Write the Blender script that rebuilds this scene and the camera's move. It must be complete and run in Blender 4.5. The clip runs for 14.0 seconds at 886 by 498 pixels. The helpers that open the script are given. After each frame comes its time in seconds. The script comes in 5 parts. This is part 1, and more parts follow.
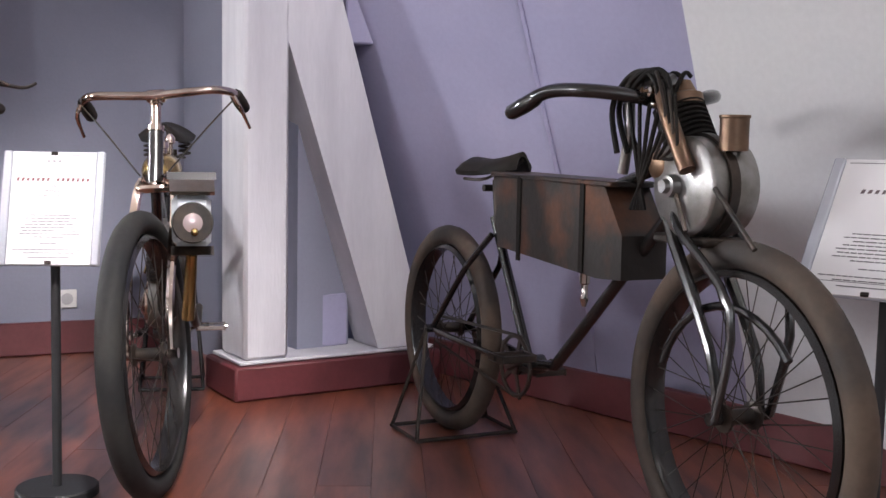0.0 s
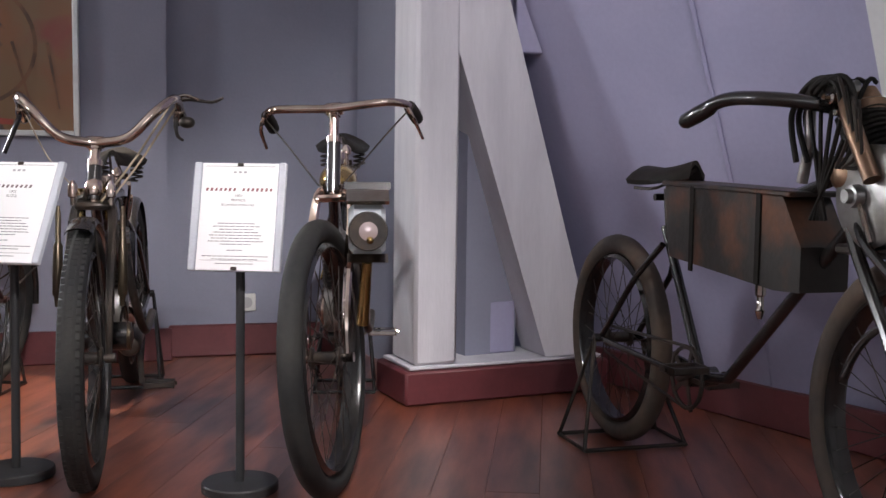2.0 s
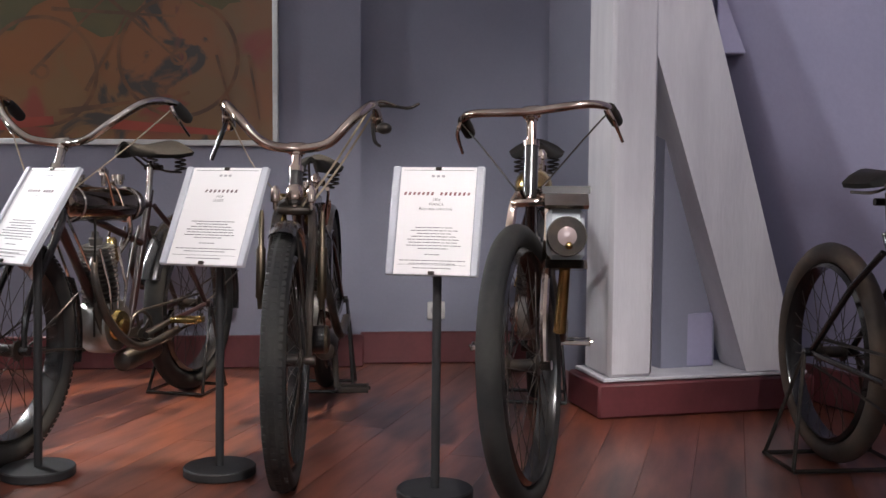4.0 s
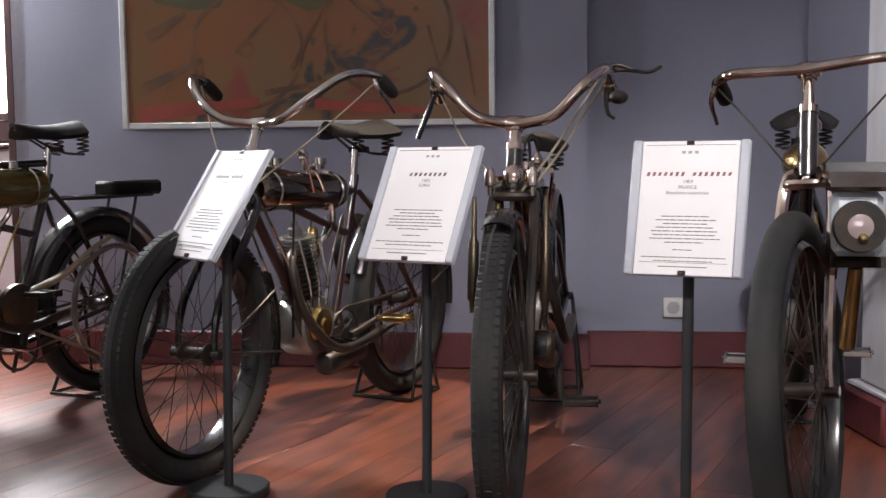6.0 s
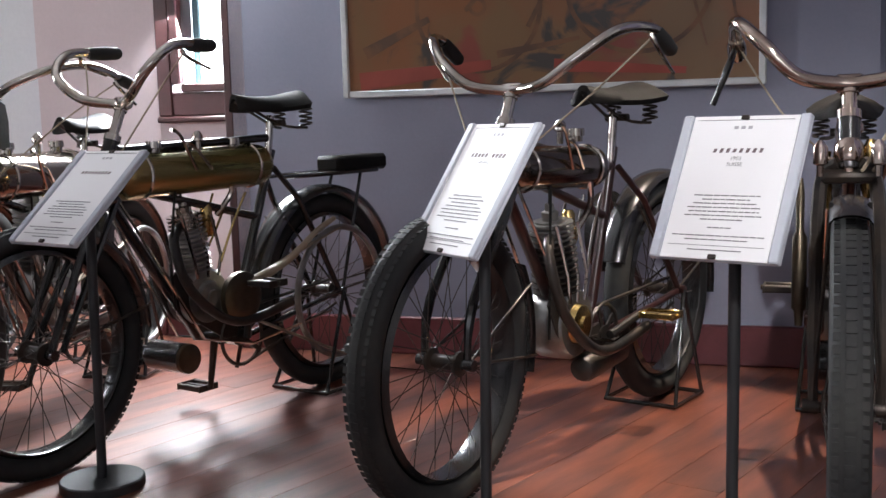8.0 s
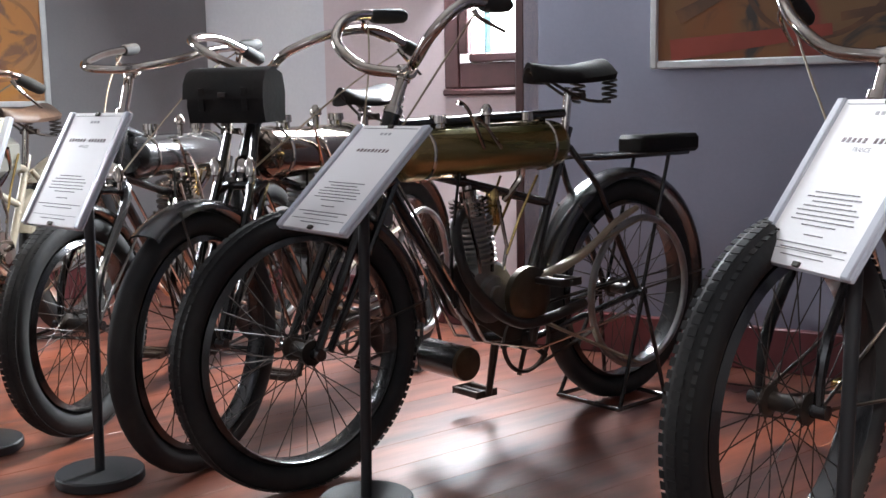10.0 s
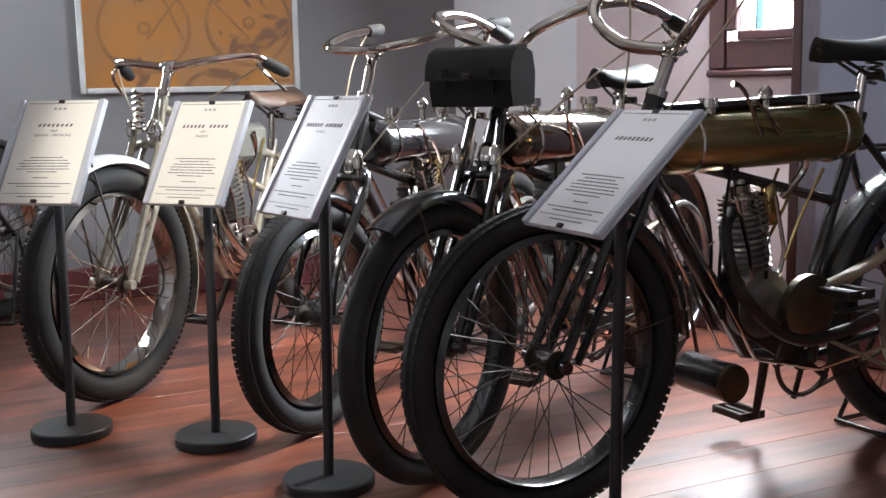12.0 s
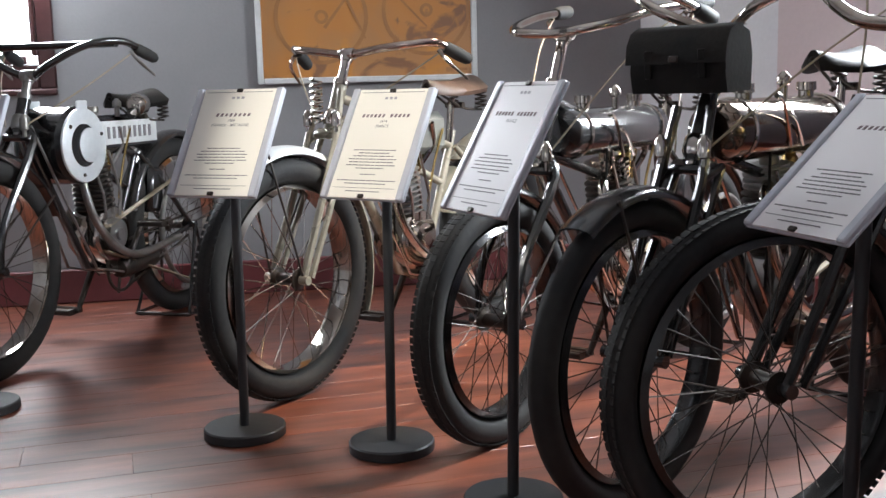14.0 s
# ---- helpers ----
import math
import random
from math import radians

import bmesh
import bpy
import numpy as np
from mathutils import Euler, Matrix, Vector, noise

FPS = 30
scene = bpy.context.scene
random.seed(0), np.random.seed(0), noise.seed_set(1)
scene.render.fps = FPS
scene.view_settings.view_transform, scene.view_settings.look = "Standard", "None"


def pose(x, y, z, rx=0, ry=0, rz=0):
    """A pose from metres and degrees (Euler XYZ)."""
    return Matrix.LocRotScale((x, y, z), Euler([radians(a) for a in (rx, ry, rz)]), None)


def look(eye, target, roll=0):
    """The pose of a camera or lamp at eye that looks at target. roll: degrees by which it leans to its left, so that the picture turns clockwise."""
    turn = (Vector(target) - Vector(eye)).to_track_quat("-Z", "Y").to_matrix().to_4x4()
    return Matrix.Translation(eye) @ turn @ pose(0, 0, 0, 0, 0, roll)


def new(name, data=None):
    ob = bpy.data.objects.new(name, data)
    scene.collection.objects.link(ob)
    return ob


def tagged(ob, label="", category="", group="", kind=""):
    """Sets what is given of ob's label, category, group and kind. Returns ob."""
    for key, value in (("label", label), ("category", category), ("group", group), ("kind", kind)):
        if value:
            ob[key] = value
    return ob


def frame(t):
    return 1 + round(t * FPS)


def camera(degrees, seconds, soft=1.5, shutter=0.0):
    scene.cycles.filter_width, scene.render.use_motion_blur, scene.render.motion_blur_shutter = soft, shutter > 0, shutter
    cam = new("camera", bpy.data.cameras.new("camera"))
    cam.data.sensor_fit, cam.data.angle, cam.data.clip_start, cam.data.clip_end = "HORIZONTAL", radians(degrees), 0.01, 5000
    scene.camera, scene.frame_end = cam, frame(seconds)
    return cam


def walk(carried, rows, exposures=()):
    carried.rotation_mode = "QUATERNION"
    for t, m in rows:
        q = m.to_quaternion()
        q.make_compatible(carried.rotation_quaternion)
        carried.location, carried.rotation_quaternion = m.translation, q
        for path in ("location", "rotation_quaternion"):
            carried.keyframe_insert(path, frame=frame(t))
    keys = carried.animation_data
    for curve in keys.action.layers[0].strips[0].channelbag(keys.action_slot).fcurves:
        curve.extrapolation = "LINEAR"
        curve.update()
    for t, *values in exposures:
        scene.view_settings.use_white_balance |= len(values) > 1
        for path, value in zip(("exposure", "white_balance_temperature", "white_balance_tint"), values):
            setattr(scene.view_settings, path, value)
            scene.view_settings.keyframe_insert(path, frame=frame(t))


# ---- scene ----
# ---- camera ----
cam = camera(44.8, 14.0, soft=1.5)
PATH = [
    (0.0, (0.200, 0.018, 0.778), (0.063, 2.006, 0.603), 0.99),
    (0.5, (0.183, 0.032, 0.792), (-0.019, 2.014, 0.614), 0.95),
    (1.0, (0.166, 0.033, 0.800), (-0.104, 2.007, 0.618), 0.82),
    (1.5, (0.167, 0.016, 0.791), (-0.176, 1.978, 0.617), 0.79),
    (2.0, (0.186, -0.005, 0.785), (-0.250, 1.939, 0.618), 0.68),
    (2.5, (0.189, -0.014, 0.782), (-0.329, 1.911, 0.618), 0.58),
    (3.0, (0.180, -0.024, 0.779), (-0.419, 1.877, 0.618), 0.44),
    (5.5, (-0.018, 0.301, 0.737), (-1.035, 2.017, 0.586), -0.07),
    (6.0, (-0.091, 0.414, 0.749), (-1.200, 2.069, 0.574), -0.59),
    (6.5, (-0.215, 0.498, 0.767), (-1.359, 2.125, 0.558), -0.98),
    (7.0, (-0.319, 0.562, 0.769), (-1.535, 2.134, 0.548), -1.19),
    (7.5, (-0.407, 0.591, 0.774), (-1.685, 2.111, 0.540), -1.46),
    (8.0, (-0.488, 0.631, 0.774), (-1.863, 2.063, 0.534), -1.58),
    (8.5, (-0.582, 0.701, 0.765), (-2.049, 2.038, 0.521), -1.45),
    (11.0, (-0.943, 0.898, 0.772), (-2.740, 1.727, 0.485), -1.03),
    (11.5, (-0.987, 0.923, 0.764), (-2.827, 1.651, 0.476), -1.15),
    (12.0, (-1.052, 0.927, 0.764), (-2.928, 1.556, 0.472), -1.12),
    (12.5, (-1.103, 0.925, 0.767), (-2.998, 1.488, 0.469), -1.06),
    (13.0, (-1.172, 0.932, 0.762), (-3.088, 1.418, 0.461), -1.19),
    (13.5, (-1.206, 0.921, 0.758), (-3.138, 1.340, 0.456), -1.32),
    (14.0, (-1.241, 0.924, 0.754), (-3.190, 1.258, 0.454), -1.46),
]
walk(cam, [(t, look(eye, target, roll)) for t, eye, target, roll in PATH],
     [(0.0, 0.4, 6550, 14), (1.0, 0.16, 6550, 14), (2.0, -0.12, 6550, 13), (3.0, -0.27, 6600, 13), (5.5, -0.33, 6650, 13), (8.0, -0.3, 6300, 11), (11.0, -0.42, 6250, 10), (14.0, -0.58, 6250, 9)])

# ---- light ----
world = bpy.data.worlds.new("world")
scene.world = world
world.use_nodes = True
wn = world.node_tree
sky = wn.nodes.new("ShaderNodeTexSky")
sky.sky_type, sky.sun_disc, sky.sun_elevation, sky.sun_rotation = "NISHITA", False, radians(35), radians(200)
wn.links.new(sky.outputs[0], wn.nodes["Background"].inputs[0])
wn.nodes["Background"].inputs[1].default_value = 0.12


def lamp(name, kind, m, energy, color, size=0.1, size_y=0.0, spot=60.0, blend=0.4):
    data = bpy.data.lights.new(name, kind)
    data.energy, data.color = energy, color
    if kind == "AREA":
        data.shape, data.size, data.size_y = "RECTANGLE", size, size_y or size
    elif kind == "SPOT":
        data.spot_size, data.spot_blend, data.shadow_soft_size = radians(spot), blend, size
    elif kind == "SUN":
        data.angle = radians(size)
    else:
        data.shadow_soft_size = size
    ob = new(name, data)
    ob.matrix_world = m
    return ob


# an added, unseen fill lamp behind the visitor, then daylight through the two windows in view
lamp("fill_rear", "AREA", look((1.2, -2.2, 2.0), (-1.4, 2.6, 0.4)), 24, (0.9, 0.94, 1.0), 2.6, 1.3)
lamp("daylight_window", "AREA", look((-3.775, 2.815, 1.3), (-2.4, 0.4, 0.0)), 215, (0.93, 0.97, 1.0), 0.36, 1.0)
lamp("daylight_window_far", "AREA", look((-5.22, 0.1, 1.3), (-2.6, 0.9, 0.0)), 90, (0.95, 0.97, 1.0), 0.34, 1.0)
# unseen spots placed above the top of the picture; glare on a sheet suggests the first
lamp("unseen_spot", "SPOT", look((0.2, 0.4, 2.5), (-1.02, 2.35, 0.64)), 360, (1.0, 0.97, 0.96), 0.04, spot=38, blend=0.7)
# added to brighten the timber post
lamp("unseen_spot", "SPOT", look((0.5, 1.0, 2.5), (-0.42, 3.3, 0.75)), 120, (1.0, 0.96, 0.98), 0.04, spot=38, blend=0.6)
# added to brighten the attic wall
lamp("unseen_spot", "SPOT", look((1.5, 0.9, 2.5), (1.02, 2.85, 0.5)), 200, (1.0, 0.97, 0.95), 0.04, spot=80)
# two warm spots added to make the bright patches on the floor
lamp("unseen_spot", "SPOT", look((-1.62, 3.5, 2.5), (-1.95, 2.78, 0.0)), 470, (1.0, 0.86, 0.7), 0.02, spot=27, blend=0.25)
lamp("unseen_spot", "SPOT", look((-4.1, 2.3, 2.5), (-3.98, 1.3, 0.0)), 520, (1.0, 0.82, 0.62), 0.02, spot=26, blend=0.4)

# narrow spot added to brighten the sheet of one label stand
lamp("unseen_spot", "SPOT", look((-1.7, 0.1, 2.5), (-3.45, 1.12, 0.64)), 380, (1.0, 0.92, 0.8), 0.03, spot=15, blend=0.6)

# ---- materials ----


def mat(name, color, rough=0.5, metal=0.0, color2=None, scale=6.0, detail=5.0, bump=0.0, bump_scale=60.0, spread=(0.35, 0.65), coat=0.0, coat_rough=0.12, fine=0.0, stretch=None, vary=0.0, rough2=None, spec=0.5):
    """Principled surface with a large stain pattern between two colours, fine grain and relief."""
    m = bpy.data.materials.new(name)
    m.use_nodes = True
    nt = m.node_tree
    b = nt.nodes["Principled BSDF"]
    b.inputs["Roughness"].default_value, b.inputs["Metallic"].default_value = rough, metal
    b.inputs["Coat Weight"].default_value = coat
    b.inputs["Specular IOR Level"].default_value = spec
    b.inputs["Coat Roughness"].default_value = coat_rough
    b.inputs["Base Color"].default_value = (*color, 1)
    tc = nt.nodes.new("ShaderNodeTexCoord")
    mp = nt.nodes.new("ShaderNodeMapping")
    nt.links.new(tc.outputs["Object"], mp.inputs[0])
    if stretch:
        mp.inputs["Scale"].default_value = stretch
    color2 = color2 or tuple(c * 0.75 for c in color)
    n1 = nt.nodes.new("ShaderNodeTexNoise")
    n1.inputs["Scale"].default_value, n1.inputs["Detail"].default_value = scale, detail
    nt.links.new(mp.outputs[0], n1.inputs["Vector"])
    ramp = nt.nodes.new("ShaderNodeMapRange")
    ramp.inputs["From Min"].default_value, ramp.inputs["From Max"].default_value = spread
    nt.links.new(n1.outputs[0], ramp.inputs[0])
    mix = nt.nodes.new("ShaderNodeMix")
    mix.data_type = "RGBA"
    mix.inputs[6].default_value, mix.inputs[7].default_value = (*color, 1), (*color2, 1)
    nt.links.new(ramp.outputs[0], mix.inputs[0])
    out = mix.outputs[2]
    n2 = nt.nodes.new("ShaderNodeTexNoise")
    n2.inputs["Scale"].default_value, n2.inputs["Detail"].default_value = bump_scale, 6
    nt.links.new(mp.outputs[0], n2.inputs["Vector"])
    if fine or vary:
        hsv = nt.nodes.new("ShaderNodeHueSaturation")
        nt.links.new(out, hsv.inputs["Color"])
        mr = nt.nodes.new("ShaderNodeMapRange")
        mr.inputs["To Min"].default_value, mr.inputs["To Max"].default_value = 1 - fine, 1 + fine
        nt.links.new(n2.outputs[0], mr.inputs[0])
        src = mr.outputs[0]
        if vary:
            info = nt.nodes.new("ShaderNodeObjectInfo")
            mr2 = nt.nodes.new("ShaderNodeMapRange")
            mr2.inputs["To Min"].default_value, mr2.inputs["To Max"].default_value = 1 - vary, 1 + vary
            nt.links.new(info.outputs["Random"], mr2.inputs[0])
            mul = nt.nodes.new("ShaderNodeMath")
            mul.operation = "MULTIPLY"
            nt.links.new(src, mul.inputs[0])
            nt.links.new(mr2.outputs[0], mul.inputs[1])
            src = mul.outputs[0]
        nt.links.new(src, hsv.inputs["Value"])
        out = hsv.outputs[0]
    nt.links.new(out, b.inputs["Base Color"])
    rr = nt.nodes.new("ShaderNodeMapRange")
    rr.inputs["To Min"].default_value, rr.inputs["To Max"].default_value = rough * 0.8, rough2 or min(1, rough * 1.25)
    nt.links.new(n1.outputs[0], rr.inputs[0])
    nt.links.new(rr.outputs[0], b.inputs["Roughness"])
    if bump:
        bp = nt.nodes.new("ShaderNodeBump")
        bp.inputs["Strength"].default_value, bp.inputs["Distance"].default_value = bump, 0.004
        nt.links.new(n2.outputs[0], bp.inputs["Height"])
        nt.links.new(bp.outputs[0], b.inputs["Normal"])
    return m


BLACK = mat("black_enamel", (0.008, 0.008, 0.009), 0.24, 0, (0.018, 0.016, 0.015), 9, coat=0.4, fine=0.2)
DARK = mat("dark_steel", (0.03, 0.028, 0.027), 0.42, 0.6, (0.06, 0.045, 0.035), 14, bump=0.2, fine=0.3)
STEEL = mat("grey_cast_alloy", (0.34, 0.335, 0.33), 0.36, 0.85, (0.2, 0.19, 0.17), 12, bump=0.25, fine=0.2)
NICKEL = mat("worn_nickel", (0.6, 0.57, 0.53), 0.1, 1.0, (0.4, 0.35, 0.3), 10, fine=0.12)
COPPERY = mat("tarnished_nickel", (0.72, 0.61, 0.54), 0.11, 1.0, (0.46, 0.36, 0.3), 9, fine=0.15)
BRASS = mat("old_brass", (0.62, 0.46, 0.19), 0.24, 1.0, (0.36, 0.25, 0.1), 9, fine=0.15)
BRONZE = mat("brown_copper", (0.22, 0.14, 0.09), 0.4, 0.9, (0.13, 0.085, 0.06), 11, fine=0.2, bump=0.1)
RUBBER = mat("black_rubber", (0.02, 0.02, 0.021), 0.7, 0, (0.036, 0.035, 0.033), 7, bump=0.2, fine=0.2, spec=0.2)
OLDRUBBER = mat("brown_perished_rubber", (0.03, 0.026, 0.024), 0.75, 0, (0.1, 0.07, 0.05), 5, bump=0.35, fine=0.25)
LEATHER = mat("black_leather", (0.009, 0.0085, 0.008), 0.6, 0, (0.018, 0.015, 0.013), 12, bump=0.2, bump_scale=120, fine=0.25, spec=0.12)
BROWNLEATHER = mat("brown_leather", (0.09, 0.05, 0.032), 0.5, 0, (0.04, 0.026, 0.02), 12, bump=0.3, fine=0.25)
RUSTBOX = mat("worn_black_tin", (0.022, 0.019, 0.017), 0.45, 0.2, (0.12, 0.042, 0.016), 5.5, spread=(0.5, 0.66), bump=0.25, fine=0.3)
TANKGOLD = mat("brass_tank_with_green_lines", (0.42, 0.3, 0.13), 0.25, 0.8, (0.17, 0.15, 0.055), 3.0, stretch=(0.6, 7, 7), fine=0.15)
TANKGREY = mat("grey_brown_tank", (0.2, 0.165, 0.145), 0.13, 1.0, (0.32, 0.26, 0.21), 3.0, stretch=(0.7, 4, 4), fine=0.1)
TANKBLACK = mat("black_tank_paint", (0.014, 0.014, 0.016), 0.16, 0.0, (0.03, 0.03, 0.03), 5, coat=0.7)
MAROON = mat("maroon_enamel", (0.035, 0.009, 0.008), 0.3, 0, (0.016, 0.008, 0.008), 8, coat=0.3)
WHITE = mat("white_enamel", (0.66, 0.68, 0.68), 0.28, 0, (0.5, 0.52, 0.52), 7, coat=0.3, fine=0.08)
GREYPAINT = mat("grey_green_enamel", (0.16, 0.165, 0.15), 0.3, 0, (0.11, 0.11, 0.1), 6, coat=0.3)
CREAM = mat("cream_grey_enamel", (0.34, 0.32, 0.26), 0.26, 0.2, (0.22, 0.2, 0.155), 9, coat=0.3, fine=0.12)
PAPER = mat("white_paper", (0.87, 0.855, 0.86), 0.5, 0, (0.84, 0.825, 0.83), 3, coat=0.12, coat_rough=0.25, spec=0.3)
# copy of the white paper with the warm light put into its colour
PAPERWARM = mat("warm_lit_paper", (0.88, 0.85, 0.77), 0.5, 0, (0.85, 0.82, 0.74), 3, coat=0.12, coat_rough=0.25, spec=0.3)
HOLDER = mat("clear_grey_acrylic", (0.55, 0.57, 0.62), 0.25, 0, (0.48, 0.5, 0.56), 4, coat=0.5)
INK = mat("black_ink", (0.18, 0.17, 0.18), 0.6)
INKRED = mat("red_ink", (0.3, 0.14, 0.15), 0.6)
INKTITLE = mat("dark_title_ink", (0.2, 0.15, 0.16), 0.6)
GREYINK = mat("grey_ink", (0.45, 0.44, 0.46), 0.6)
STANDBLACK = mat("black_powder_coat", (0.022, 0.023, 0.025), 0.5, 0.2, (0.03, 0.03, 0.032), 8, bump=0.1, bump_scale=200)
WALL = mat("blue_grey_plaster", (0.265, 0.272, 0.342), 0.85, 0, (0.225, 0.232, 0.298), 1.6, bump=0.12, bump_scale=90, fine=0.05)
GREYWALL = mat("warm_grey_plaster", (0.26, 0.257, 0.265), 0.85, 0, (0.22, 0.218, 0.23), 1.6, bump=0.12, bump_scale=90, fine=0.05)
LILAC = mat("lilac_attic_plaster", (0.37, 0.355, 0.5), 0.85, 0, (0.3, 0.295, 0.43), 1.3, bump=0.15, bump_scale=70, fine=0.06)
PALE = mat("pale_plaster", (0.7, 0.7, 0.7), 0.85, 0, (0.62, 0.62, 0.65), 1.2, bump=0.15, bump_scale=70, fine=0.06)
PINK = mat("pinkish_reveal_plaster", (0.62, 0.52, 0.52), 0.85, 0, (0.55, 0.46, 0.47), 1.5, bump=0.12, bump_scale=70, fine=0.05)
BEAM = mat("white_painted_timber", (0.64, 0.63, 0.66), 0.7, 0, (0.54, 0.53, 0.57), 2.2, bump=0.25, bump_scale=30, fine=0.06, stretch=(5, 5, 0.8))
BASEBOARD = mat("dark_red_painted_board", (0.16, 0.04, 0.045), 0.4, 0, (0.09, 0.024, 0.028), 3, bump=0.15, fine=0.15)
WINFRAME = mat("red_brown_window_paint", (0.07, 0.024, 0.024), 0.45, 0, (0.04, 0.015, 0.015), 5, fine=0.15, bump=0.1)
PLANK = mat("red_brown_floor_boards", (0.25, 0.068, 0.032), 0.30, 0, (0.05, 0.016, 0.012), 2.6, bump=0.12, bump_scale=34, fine=0.22, stretch=(5, 0.8, 1), vary=0.12, coat=1.0, coat_rough=0.36, rough2=0.6)
GAP = mat("dark_floor_joint", (0.06, 0.02, 0.014), 0.8)
CEIL = mat("white_ceiling_paint", (0.7, 0.7, 0.7), 0.9, 0, (0.64, 0.64, 0.65), 1)
PLASTIC = mat("white_plastic", (0.7, 0.7, 0.68), 0.35)
LENS = mat("pale_lamp_glass", (0.62, 0.5, 0.48), 0.08, 0.6, (0.5, 0.4, 0.4), 6, coat=0.8)
PATINA = mat("dull_dark_bronze", (0.13, 0.105, 0.07), 0.36, 0.9, (0.07, 0.055, 0.04), 12, fine=0.25, bump=0.15)
BELT = mat("tan_canvas_belt", (0.34, 0.28, 0.2), 0.6, 0, (0.2, 0.16, 0.11), 10, bump=0.2)


def poster_mat(name, ground, second, dark, leaf, scale):
    """Painted print: warm ground, patches, and loose brush lines."""
    m = bpy.data.materials.new(name)
    m.use_nodes = True
    nt = m.node_tree
    b = nt.nodes["Principled BSDF"]
    b.inputs["Roughness"].default_value = 0.35
    tc = nt.nodes.new("ShaderNodeTexCoord")

    def noise_tex(s, detail, dist):
        n = nt.nodes.new("ShaderNodeTexNoise")
        n.inputs["Scale"].default_value, n.inputs["Detail"].default_value, n.inputs["Distortion"].default_value = s, detail, dist
        nt.links.new(tc.outputs["Object"], n.inputs["Vector"])
        return n.outputs[0]

    def blend(fac, lo, hi, a, c):
        r = nt.nodes.new("ShaderNodeMapRange")
        r.inputs["From Min"].default_value, r.inputs["From Max"].default_value = lo, hi
        nt.links.new(fac, r.inputs[0])
        x = nt.nodes.new("ShaderNodeMix")
        x.data_type = "RGBA"
        nt.links.new(r.outputs[0], x.inputs[0])
        if hasattr(a, "links"):
            nt.links.new(a, x.inputs[6])
        else:
            x.inputs[6].default_value = (*a, 1)
        x.inputs[7].default_value = (*c, 1)
        return x.outputs[2]
    c = blend(noise_tex(scale, 3, 0.4), 0.45, 0.6, ground, second)
    c = blend(noise_tex(scale * 1.7, 4, 1.5), 0.58, 0.66, c, dark)
    c = blend(noise_tex(scale * 1.2, 3, 0.6), 0.62, 0.7, c, leaf)
    nt.links.new(c, b.inputs["Base Color"])
    return m


POSTER_A = poster_mat("painted_poster", (0.2, 0.075, 0.024), (0.17, 0.09, 0.035), (0.045, 0.035, 0.03), (0.2, 0.04, 0.026), 3.0)
POSTER_B = poster_mat("orange_poster", (0.46, 0.2, 0.055), (0.4, 0.2, 0.08), (0.22, 0.11, 0.06), (0.5, 0.22, 0.05), 4.0)
POSTER_LINE = mat("brush_line_paint", (0.085, 0.042, 0.022), 0.5, 0, (0.17, 0.075, 0.03), 9, spread=(0.4, 0.6))
POSTER_FAINT = mat("faint_poster_line", (0.27, 0.125, 0.05), 0.5, 0, (0.36, 0.17, 0.06), 12)
POSTER_GREEN = mat("poster_green_paint", (0.07, 0.065, 0.028), 0.5, 0, (0.1, 0.08, 0.03), 4)
POSTER_RED = mat("poster_red_paint", (0.3, 0.05, 0.03), 0.5)

TEAL_SLAB = mat("blue_green_slab", (0.16, 0.3, 0.33), 0.6, 0, (0.11, 0.22, 0.24), 6, bump=0.2, fine=0.1)
ALU = mat("pale_brushed_aluminium", (0.72, 0.76, 0.78), 0.42, 0.35, (0.58, 0.63, 0.66), 9, fine=0.1, bump=0.1)

GLASS = bpy.data.materials.new("window_glass")
GLASS.use_nodes = True
gb = GLASS.node_tree.nodes["Principled BSDF"]
gb.inputs["Transmission Weight"].default_value, gb.inputs["Roughness"].default_value, gb.inputs["IOR"].default_value = 1.0, 0.02, 1.3
DAY = bpy.data.materials.new("bright_sky_backdrop")
DAY.use_nodes = True
db = DAY.node_tree.nodes["Principled BSDF"]
db.inputs["Base Color"].default_value = (0.8, 0.85, 0.9, 1)
db.inputs["Emission Color"].default_value, db.inputs["Emission Strength"].default_value = (0.92, 0.96, 1.0, 1), 7.0

# ---- mesh helpers ----


